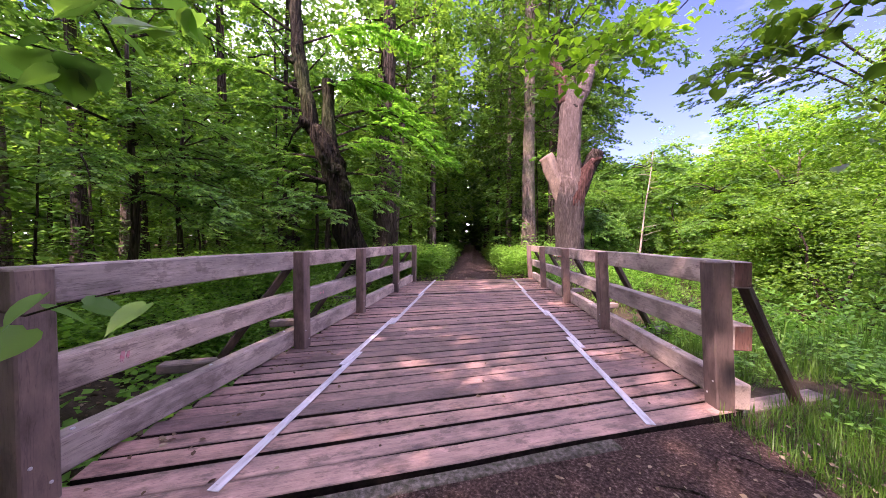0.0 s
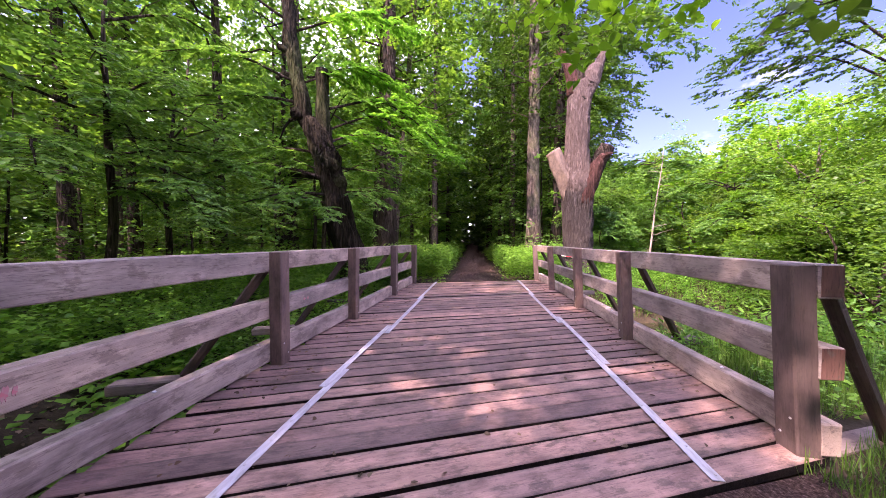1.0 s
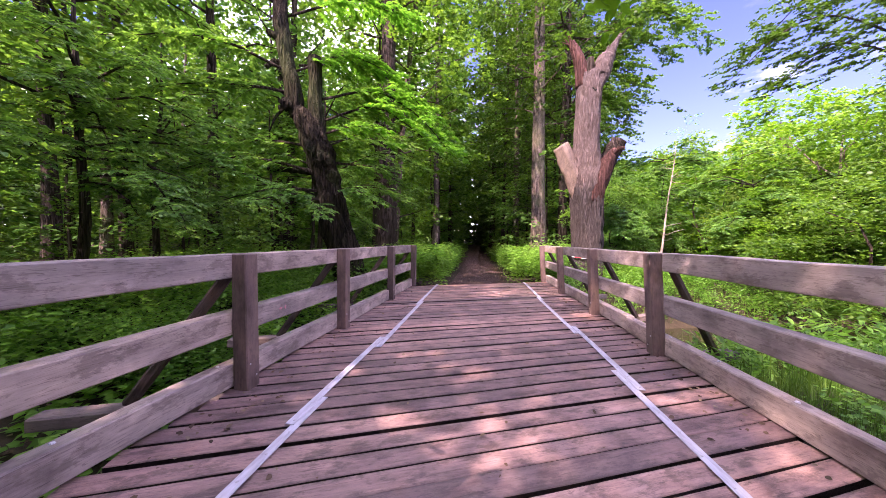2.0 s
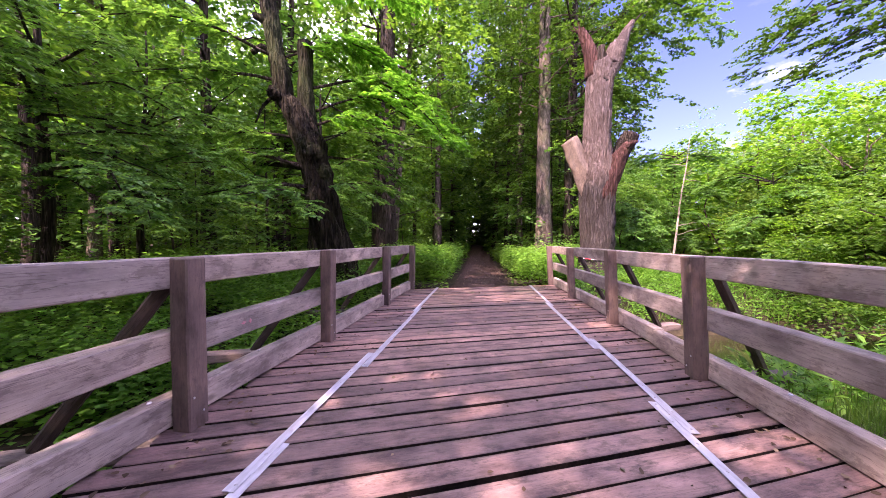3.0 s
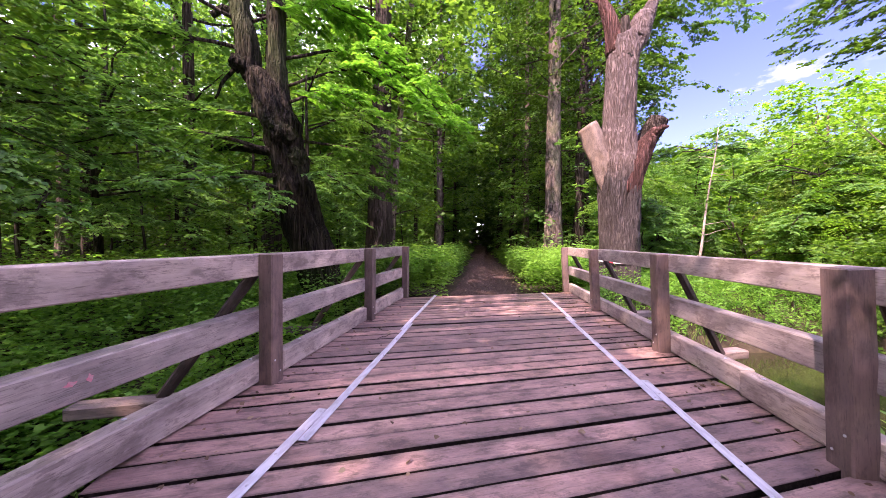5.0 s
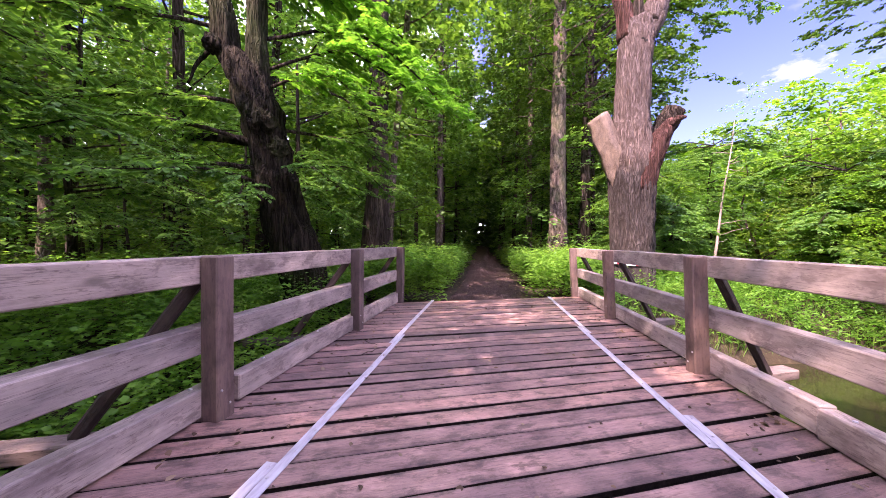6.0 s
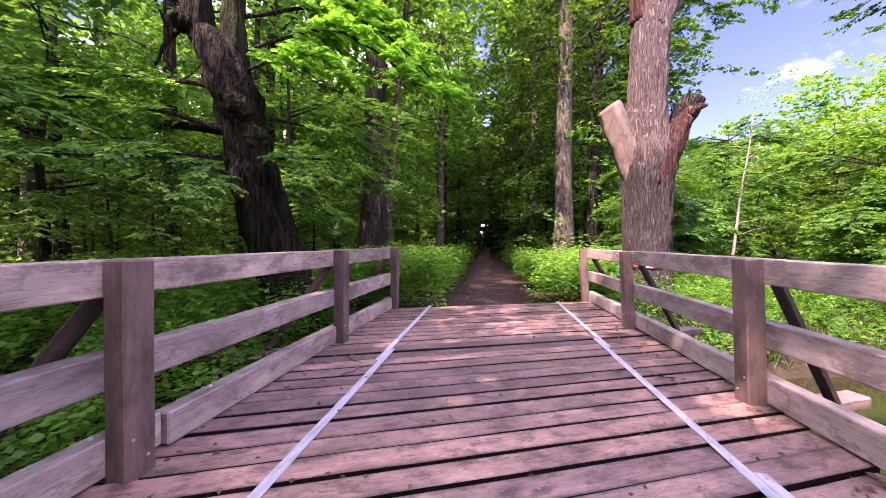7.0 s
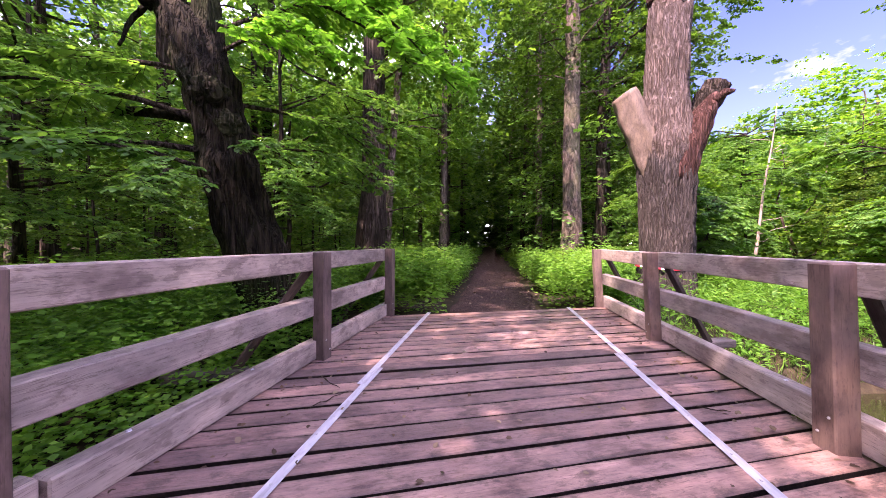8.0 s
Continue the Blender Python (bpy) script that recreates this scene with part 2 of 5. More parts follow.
def water_material():
    m, nt, b = material("pond_water", 0.06)
    b.inputs["Base Color"].default_value = (0.028, 0.026, 0.012, 1)
    tc = nt.nodes.new("ShaderNodeTexCoord")
    n = node(nt, "ShaderNodeTexNoise", Scale=5.0, Detail=3.0)
    nt.links.new(tc.outputs["Object"], n.inputs["Vector"])
    bump(nt, b, n.outputs["Fac"], 0.15, 0.02)
    return m


M_WATER = water_material()


def leaf_material(name, tones, glow, through_share=0.5, rough=0.45):
    """Leaf: a glossy upper skin over a body that lets light through; hue varies leaf by leaf."""
    m, nt, b = material(name, rough)
    geo = nt.nodes.new("ShaderNodeNewGeometry")
    dark, mid, light = tones
    col = ramp(nt, geo.outputs["Random Per Island"], [(0.0, dark), (0.5, mid), (1.0, light)])
    tc = nt.nodes.new("ShaderNodeTexCoord")
    n = node(nt, "ShaderNodeTexNoise", Scale=0.55, Detail=3.0)
    nt.links.new(tc.outputs["Object"], n.inputs["Vector"])
    col = blend(nt, "MULTIPLY", 0.85, col, ramp(nt, n.outputs["Fac"], [(0.32, (0.62, 0.72, 0.7)), (0.68, (1.35, 1.22, 1.0))]))
    nt.links.new(col, b.inputs["Base Color"])
    b.inputs["Specular IOR Level"].default_value = 0.35
    tr = nt.nodes.new("ShaderNodeBsdfTranslucent")
    nt.links.new(blend(nt, "MULTIPLY", 1.0, col, glow), tr.inputs["Color"])
    mx = nt.nodes.new("ShaderNodeMixShader")
    mx.inputs["Fac"].default_value = through_share
    nt.links.new(b.outputs["BSDF"], mx.inputs[1])
    nt.links.new(tr.outputs["BSDF"], mx.inputs[2])
    nt.links.new(mx.outputs["Shader"], nt.nodes["Material Output"].inputs["Surface"])
    return m


# BRIGHT, LIT, DARK and DEEP: sun or shade put into the leaf colour
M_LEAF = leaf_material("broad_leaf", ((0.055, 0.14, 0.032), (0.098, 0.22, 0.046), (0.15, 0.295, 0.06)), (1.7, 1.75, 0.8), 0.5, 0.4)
M_LEAF_BRIGHT = leaf_material("bright_leaf", ((0.075, 0.19, 0.012), (0.125, 0.28, 0.015), (0.19, 0.37, 0.025)), (1.6, 1.6, 0.8))
M_LEAF_LIT = leaf_material("backlit_leaf", ((0.06, 0.175, 0.02), (0.1, 0.25, 0.026), (0.15, 0.33, 0.04)), (1.6, 1.75, 0.8), 0.58)
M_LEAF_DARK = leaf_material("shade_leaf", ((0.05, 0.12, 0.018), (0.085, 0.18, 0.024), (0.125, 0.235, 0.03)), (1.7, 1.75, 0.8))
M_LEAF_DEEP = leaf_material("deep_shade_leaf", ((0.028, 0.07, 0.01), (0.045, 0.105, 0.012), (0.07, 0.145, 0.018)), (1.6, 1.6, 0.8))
M_WILLOW = leaf_material("willow_leaf", ((0.08, 0.165, 0.02), (0.14, 0.25, 0.03), (0.22, 0.345, 0.05)), (1.35, 1.3, 0.9))
M_HERB = leaf_material("herb_leaf", ((0.065, 0.18, 0.025), (0.11, 0.27, 0.035), (0.17, 0.36, 0.055)), (1.6, 1.6, 1.0))
# nettles brighter than the herbs: light beside the path put into their colour
M_NETTLE = leaf_material("lit_nettle_leaf", ((0.1, 0.23, 0.035), (0.155, 0.335, 0.05), (0.22, 0.42, 0.07)), (1.5, 1.5, 0.9))
M_GRASS = leaf_material("grass_blade", ((0.045, 0.115, 0.015), (0.08, 0.185, 0.022), (0.135, 0.24, 0.038)), (1.4, 1.4, 1.0), 0.35)
M_LITTER = leaf_material("dry_leaf", ((0.06, 0.038, 0.026), (0.15, 0.1, 0.07), (0.3, 0.24, 0.18)), (1.0, 0.9, 0.8), 0.2, 0.8)


def bark(name, dark, mid, light, scale=5.0, relief=0.05, moss=0.0, dark_below=0.0, furrows=0.85, stretch=0.09):
    m, nt, b = material(name, 0.92)
    vec = object_coords(nt, (scale, scale, scale * stretch))
    n1 = node(nt, "ShaderNodeTexNoise", Scale=1.6, Detail=8.0, Roughness=0.7, Distortion=0.8)
    nt.links.new(vec, n1.inputs["Vector"])
    b.inputs["Specular IOR Level"].default_value = 0.12
    v = node(nt, "ShaderNodeTexNoise", Scale=1.0, Detail=3.0, Roughness=0.55, Distortion=0.6)
    nt.links.new(object_coords(nt, (scale * 2.6, scale * 2.6, scale * stretch * 1.45)), v.inputs["Vector"])
    off = nt.nodes.new("ShaderNodeMath")
    off.operation = "SUBTRACT"
    nt.links.new(v.outputs["Fac"], off.inputs[0])
    off.inputs[1].default_value = 0.5
    ridge = nt.nodes.new("ShaderNodeMath")
    ridge.operation = "ABSOLUTE"
    nt.links.new(off.outputs[0], ridge.inputs[0])
    col = ramp(nt, n1.outputs["Fac"], [(0.28, dark), (0.5, mid), (0.75, light)])
    crack = ramp(nt, ridge.outputs[0], [(0.0, (0.25, 0.22, 0.21)), (0.05, (0.8, 0.79, 0.78)), (0.13, (1.15, 1.13, 1.12))])
    col = blend(nt, "MULTIPLY", furrows, col, crack)
    n2 = node(nt, "ShaderNodeTexNoise", Scale=0.9, Detail=5.0, Roughness=0.6)
    nt.links.new(object_coords(nt, (1, 1, 1)), n2.inputs["Vector"])
    col = blend(nt, "MULTIPLY", 0.7, col, ramp(nt, n2.outputs["Fac"], [(0.3, (0.6, 0.6, 0.62)), (0.7, (1.35, 1.3, 1.25))]))
    if dark_below:
        # below this height the bark turns darker and greyer: the trunk's shadow painted in
        tc = nt.nodes.new("ShaderNodeTexCoord")
        sep = nt.nodes.new("ShaderNodeSeparateXYZ")
        nt.links.new(tc.outputs["Object"], sep.inputs["Vector"])
        add = node(nt, "ShaderNodeMath")
        add.operation = "MULTIPLY_ADD"
        nt.links.new(n2.outputs["Fac"], add.inputs[0])
        add.inputs[1].default_value = 2.2
        nt.links.new(sep.outputs["Z"], add.inputs[2])
        rng_map = node(nt, "ShaderNodeMapRange", From_Min=dark_below + 0.75, From_Max=dark_below + 1.35)
        nt.links.new(add.outputs[0], rng_map.inputs["Value"])
        inv = nt.nodes.new("ShaderNodeMath")
        inv.operation = "SUBTRACT"
        inv.inputs[0].default_value = 0.85
        nt.links.new(rng_map.outputs["Result"], inv.inputs[1])
        inv.use_clamp = True
        col = blend(nt, "MIX", inv.outputs[0], col, blend(nt, "MULTIPLY", 1.0, col, (0.42, 0.48, 0.5)))
    if moss:
        col = blend(nt, "MIX", ramp(nt, n2.outputs["Fac"], [(0.45, (0, 0, 0)), (0.65, (moss, moss, moss))]), col, (0.07, 0.1, 0.03))
    nt.links.new(col, b.inputs["Base Color"])
    hmix = nt.nodes.new("ShaderNodeMath")
    hmix.operation = "ADD"
    nt.links.new(n1.outputs["Fac"], hmix.inputs[0])
    deep = node(nt, "ShaderNodeMapRange", From_Max=0.1)
    nt.links.new(ridge.outputs[0], deep.inputs["Value"])
    nt.links.new(deep.outputs["Result"], hmix.inputs[1])
    bump(nt, b, hmix.outputs[0], 1.0, relief)
    return m


M_BARK = bark("dark_bark", (0.03, 0.022, 0.018), (0.065, 0.05, 0.04), (0.12, 0.095, 0.077), 6.0, 0.09)
M_BARK_OLD = bark("old_dark_bark", (0.012, 0.0095, 0.0065), (0.032, 0.026, 0.018), (0.07, 0.057, 0.04), 5.0, 0.07, 0.4, 0.0, 0.85, 0.14)
M_BARK_GREY = bark("grey_bark", (0.06, 0.045, 0.037), (0.13, 0.1, 0.083), (0.26, 0.2, 0.17), 4.0, 0.03, 0.45, 0.0, 0.6, 0.5)
M_BARK_PALE = bark("pale_bark", (0.16, 0.12, 0.1), (0.3, 0.24, 0.2), (0.46, 0.38, 0.32), 7.0, 0.03, 0.15, 0.0, 0.6)
M_BARK_POLLARD = bark("pollard_bark", (0.105, 0.074, 0.066), (0.165, 0.125, 0.114), (0.22, 0.174, 0.16), 11.0, 0.035, 0.0, 3.3, 0.4, 0.22)
M_BARE = wood("bare_wood", 2, (0.125, 0.09, 0.066), (0.17, 0.124, 0.095), (0.215, 0.16, 0.125), 0.8, 14.0, (0.2, 0.14, 0.1))


# ---- mesh helpers ----
def mesh_of(name, verts, faces, smooth=False):
    me = bpy.data.meshes.new(name)
    me.from_pydata(verts, [], faces)
    if smooth:
        me.polygons.foreach_set("use_smooth", [True] * len(me.polygons))
    me.update()
    return me


def mesh_arrays(name, verts, tris):
    """A mesh out of an N x 3 array of places and an M x 3 array of triangles."""
    me = bpy.data.meshes.new(name)
    me.vertices.add(len(verts))
    me.vertices.foreach_set("co", np.ascontiguousarray(verts, dtype=np.float32).ravel())
    me.loops.add(tris.size)
    me.loops.foreach_set("vertex_index", np.ascontiguousarray(tris, dtype=np.int32).ravel())
    me.polygons.add(len(tris))
    me.polygons.foreach_set("loop_start", np.arange(0, tris.size, 3, dtype=np.int32))
    me.update(calc_edges=True)
    return me


def part(name, data, mat, parent=None, label="", m=None):
    """Links a mesh or bmesh as one object under a thing or a part."""
    if isinstance(data, bmesh.types.BMesh):
        me = bpy.data.meshes.new(name)
        data.to_mesh(me)
        data.free()
        data = me
    if mat is not None and not data.materials:
        data.materials.append(mat)
    ob = new(name, data)
    if parent is not None:
        ob.parent = parent
    if m is not None:
        ob.matrix_basis = m
    if label:
        tagged(ob, label)
    return ob


def beam(sx, sy, sz, bevel=0.008, cuts=0, axis=0, wobble=0.0, seed=0):
    """A timber: a box round the origin with broken edges, a little uneven along its length."""
    bm = bmesh.new()
    bmesh.ops.create_cube(bm, size=1.0)
    bmesh.ops.scale(bm, vec=(sx, sy, sz), verts=bm.verts)
    bmesh.ops.bevel(bm, geom=list(bm.edges), offset=bevel, segments=1, affect="EDGES")
    if cuts:
        long = (sx, sy, sz)[axis]
        for i in range(1, cuts + 1):
            p, n = [0, 0, 0], [0, 0, 0]
            p[axis], n[axis] = -long / 2 + long * i / (cuts + 1), 1
            bmesh.ops.bisect_plane(bm, geom=bm.verts[:] + bm.edges[:] + bm.faces[:], plane_co=p, plane_no=n)
        for v in bm.verts:
            k = noise.noise_vector((v.co * 1.3) + Vector((seed * 7.1, seed * 3.3, 0)))
            k[axis] = 0
            v.co += k * wobble
    return bm


def tube(points, radii, sides=10, rough=0.0, seed=0, cap=True, lobes=0.0, furrow=0.0):
    """A tapering stem along points; returns places and faces."""
    pts = [Vector(p) for p in points]
    verts, faces = [], []
    for i, p in enumerate(pts):
        d = (pts[min(i + 1, len(pts) - 1)] - pts[max(i - 1, 0)]).normalized()
        a = d.cross(Vector((0.13, 0.97, 0.21))).normalized()
        b = d.cross(a)
        for s in range(sides):
            w = 2 * math.pi * s / sides
            r = radii[i]
            if rough:
                q = noise.noise(Vector((math.cos(w) * 1.7 + seed * 5.3, math.sin(w) * 1.7, i * 0.45 + seed)))
                q2 = noise.noise(Vector((math.cos(w) * 4.7 + seed, math.sin(w) * 4.7, i * 0.9)))
                r *= 1 + rough * (q + 0.5 * q2)
            if furrow:
                q = noise.noise(Vector((math.cos(w) * 9 + seed, math.sin(w) * 9, i * 0.16 + 0.5 * noise.noise(Vector((w, i * 0.3, seed))))))
                r *= 1 - furrow * abs(q)
            if lobes:
                r *= 1 + lobes * math.sin(w * 5 + seed) * (radii[i] / radii[0]) ** 3
            verts.append(tuple(p + (a * math.cos(w) + b * math.sin(w)) * r))
    n = len(pts)
    for i in range(n - 1):
        for s in range(sides):
            t = (s + 1) % sides
            faces.append((i * sides + s, i * sides + t, (i + 1) * sides + t, (i + 1) * sides + s))
    if cap:
        faces.append(tuple(reversed(range(sides))))
        faces.append(tuple(range((n - 1) * sides, n * sides)))
    return verts, faces


def curve_points(a, b, n, bend, seed):
    """A wandering line from a to b."""
    a, b = Vector(a), Vector(b)
    out = []
    for i in range(n):
        u = i / (n - 1)
        w = noise.noise_vector(Vector((seed * 3.7, u * 2.4, seed))) * bend * math.sin(math.pi * u) ** 0.7 if 0 < u < 1 else Vector()
        out.append(a.lerp(b, u) + w)
    return out


# leaf outlines: along, across, lift
KITE = (np.array([(0, 0, 0), (0.45, 0.42, 0.06), (1, 0, -0.05), (0.45, -0.42, 0.06)]), np.array([(0, 1, 2), (0, 2, 3)]))
LANCE = (np.array([(0, 0, 0), (0.4, 0.16, 0.03), (1, 0, -0.12), (0.4, -0.16, 0.03)]), np.array([(0, 1, 2), (0, 2, 3)]))
HEART = (np.array([(0.06, 0, 0.0), (-0.02, 0.14, 0.02), (0.06, 0.33, 0.06), (0.22, 0.44, 0.08), (0.42, 0.45, 0.07), (0.62, 0.36, 0.04), (0.82, 0.19, 0.0), (0.95, 0.06, -0.05), (1.08, 0.0, -0.1),
                   (0.95, -0.06, -0.05), (0.82, -0.19, 0.0), (0.62, -0.36, 0.04), (0.42, -0.45, 0.07), (0.22, -0.44, 0.08), (0.06, -0.33, 0.06), (-0.02, -0.14, 0.02), (0.42, 0.0, -0.01)]),
         np.array([(k, (k + 1) % 16, 16) for k in range(16)]))
BLADE = (np.array([(0, 0.011, 0), (0, -0.011, 0), (0.55, 0.012, 0.06), (0.55, -0.012, 0.06), (1, 0, -0.18)]), np.array([(0, 1, 3), (0, 3, 2), (2, 3, 4)]))


def leaves(name, at, along, up, size, shape=KITE):
    """One mesh of many leaves: places, pointing directions, upper sides and lengths."""
    outline, tris = shape
    along = along / np.linalg.norm(along, axis=1, keepdims=True)
    side = np.cross(up, along)
    side /= np.linalg.norm(side, axis=1, keepdims=True) + 1e-9
    top = np.cross(along, side)
    size = size[:, None, None]
    v = at[:, None, :] + size * (outline[None, :, 0:1] * along[:, None, :] + outline[None, :, 1:2] * side[:, None, :] + outline[None, :, 2:3] * top[:, None, :])
    k = len(outline)
    f = tris[None, :, :] + (np.arange(len(at)) * k)[:, None, None]
    return mesh_arrays(name, v.reshape(-1, 3), f.reshape(-1, 3))


def sprays(rng, origin, heading, length, per, leaf, flat=0.35, droop=0.25, breadth=0.55):
    """Flat leafy twigs: for each origin and heading a fan of leaves that droops towards its tip. Returns places, directions, upper sides, sizes."""
    n = len(origin)
    heading = heading / np.linalg.norm(heading, axis=1, keepdims=True)
    side = np.cross(np.array([0, 0, 1.0]), heading)
    side /= np.linalg.norm(side, axis=1, keepdims=True) + 1e-9
    top = np.cross(heading, side)
    u = rng.random((n, per)) ** 0.75
    w = (rng.random((n, per)) * 2 - 1) * breadth * (0.25 + 0.75 * np.sin(np.pi * np.clip(u * 0.85 + 0.1, 0, 1)))
    # leaves gather along side twigs
    twig = np.round(u * 6) / 6
    u2 = twig + np.abs(w) * 0.45 + rng.normal(0, 0.025, (n, per))
    lift = rng.normal(0, 0.045, (n, per)) - droop * u2 ** 2
    L = length[:, None]
    at = origin[:, None, :] + heading[:, None, :] * (u2 * L)[..., None] + side[:, None, :] * (w * L)[..., None] + np.array([0, 0, 1.0]) * (lift * L)[..., None]
    along = heading[:, None, :] * (0.5 + rng.random((n, per, 1)) * 0.6) + side[:, None, :] * (np.sign(w) * (0.5 + rng.random((n, per))))[..., None]
    along[..., 2] -= 0.15 + 0.35 * rng.random((n, per))
    upper = top[:, None, :] + rng.normal(0, flat, (n, per, 3))
    size = leaf * (0.65 + 0.6 * rng.random((n, per)))
    return at.reshape(-1, 3), along.reshape(-1, 3), upper.reshape(-1, 3), size.reshape(-1)


# ---- ground ----
SKEW = 0.385                       # the planks and the stream run askew to the railings
DECK_Y0, DECK_Y1 = 1.77, 9.99     # deck edges on the line x = 0


def way_centre(y):
    v = max(0.0, y - 12)
    return 0.03 - 0.01 * v - 0.0003 * v * v if y < 60 else 0.03 - 0.48 - 0.69 - 0.039 * (y - 60)


def ground_height(x, y):
    """The banks, the stream bed below the bridge and the forest floor."""
    mid = 6.3 + SKEW * x * (1.0 if abs(x) < 4 else 4 / abs(x)) + (0.35 * (x - 4) * 0.3 if x > 4 else 0)
    half = 1.9 + (0.12 * max(0.0, x - 1.0) if x < 9 else 0.96) if x > 0 else 1.9 - 0.5 * min(1.0, -x / 6)
    d = abs(y - mid) - half
    s = min(1.0, max(0.0, 0.5 - d / 2.4))
    s = s * s * (3 - 2 * s)
    depth = 1.35 if x > -1.5 else 1.35 - 0.8 * min(1.0, (-1.5 - x) / 2.2)
    z = -0.10 - depth * s
    z -= 0.75 * math.exp(-((x + 2.9) / 1.1) ** 2 - ((y - 2.5) / 1.7) ** 2)
    far = max(0.0, math.hypot(x, y - 4) - 10)
    if x < 0:
        z += min(1.0, far * 0.02)
    on_way = math.exp(-((x - way_centre(y)) / 1.5) ** 2)
    z += noise.noise(Vector((x * 0.35, y * 0.35, 3.1))) * 0.10 * (1 - on_way)
    z += noise.noise(Vector((x * 1.7, y * 1.7, 1.1))) * 0.03 * (1 - 0.6 * on_way)
    if y - SKEW * x < 3.0:
        z = min(z, -0.075)
    return z


def build_ground():
    xs = sorted(set([round(float(v), 3) for v in np.concatenate([np.linspace(-400, -30, 14), np.linspace(-30, -8, 30), np.linspace(-8, 8, 65), np.linspace(8, 30, 30), np.linspace(30, 400, 14)])]))
    ys = sorted(set([round(float(v), 3) for v in np.concatenate([np.linspace(-400, -12, 14), np.linspace(-12, 0, 18), np.linspace(0, 14, 57), np.linspace(14, 60, 50), np.linspace(60, 400, 12)])]))
    verts = [(x, y, ground_height(x, y)) for y in ys for x in xs]
    n = len(xs)
    faces = [(j * n + i, j * n + i + 1, (j + 1) * n + i + 1, (j + 1) * n + i) for j in range(len(ys) - 1) for i in range(n - 1)]
    g = part("ground", mesh_of("ground", verts, faces, True), M_SOIL)
    return tagged(g, "dark forest soil with banks down to a stream", "ground", kind="structure")


build_ground()


def build_path(name, y0, y1, left, right, label):
    rows = int((y1 - y0) / 0.25)
    verts, faces, cols = [], [], 13
    for j in range(rows + 1):
        y = y0 + (y1 - y0) * j / rows
        for i in range(cols):
            u = i / (cols - 1)
            wob = 0.16 * noise.noise(Vector((0.0 if u < 0.5 else 7.0, y * 0.7, 5)))
            x = way_centre(y) + (left - wob) * (1 - u) + (right + wob) * u
            yy = y + SKEW * x * max(0.0, 1 - max(0.0, y - y0) / 4) if name == "path" else y + SKEW * x * max(0.0, 1 - max(0.0, y1 - y) / 4)
            rim = (2 * u - 1) ** 4 * (1.0 if name == "path" else 0.4)
            z = max(ground_height(x, yy), -0.13) + 0.035 - 0.07 * rim + 0.014 * noise.noise(Vector((x * 2.3, yy * 2.3, 0))) + 0.006 * noise.noise(Vector((x * 9, yy * 9, 0)))
            verts.append((x, yy, min(z + 0.042, -0.016) if name != "path" else z))
    for j in range(rows):
        for i in range(cols - 1):
            faces.append((j * cols + i, j * cols + i + 1, (j + 1) * cols + i + 1, (j + 1) * cols + i))
    p = part(name, mesh_of(name, verts, faces, True), M_PATH)
    return tagged(p, label, "path", kind="structure")


build_path("path", DECK_Y1 + 0.0, 95.0, -1.0, 1.0, "trodden dark earth path leading into the forest")
build_path("path_near", -10.0, DECK_Y0 - 0.03, -2.1, 1.95, "bare trodden earth strewn with leaf litter before the bridge")
water = part("water", mesh_of("water", [(-60, -15, -1.08), (60, -15, -1.08), (60, 35, -1.08), (-60, 35, -1.08)], [(0, 1, 2, 3)]), M_WATER)
tagged(water, "still brown-green stream water", "water", kind="structure")

# ---- bridge ----
POST_T, POST_D, RAIL_T = 0.13, 0.14, 0.125
POSTS_L = [1.22, 3.37, 5.11, 7.255, 9.19]     # near faces of the posts
POSTS_R = [2.56, 4.665, 6.48, 8.585, 10.62]
RAIL_TOP = 1.088


def disc(r, h, sides=8):
    bm = bmesh.new()
    bmesh.ops.create_cone(bm, cap_ends=True, segments=sides, radius1=r, radius2=r * 0.7, depth=h)
    return bm


def blot(w, h, seed):
    """A thin ragged patch of paint."""
    bm = bmesh.new()
    vs = []
    for i in range(14):
        a = 2 * math.pi * i / 14
        k = 0.6 + 0.5 * noise.noise(Vector((math.cos(a) * 2 + seed, math.sin(a) * 2, seed)))
        vs.append(bm.verts.new((0, math.cos(a) * w * k, math.sin(a) * h * k)))
    f = bm.faces.new(vs)
    ret = bmesh.ops.extrude_face_region(bm, geom=[f])
    bmesh.ops.translate(bm, vec=(0.002, 0, 0), verts=[v for v in ret["geom"] if isinstance(v, bmesh.types.BMVert)])
    return bm


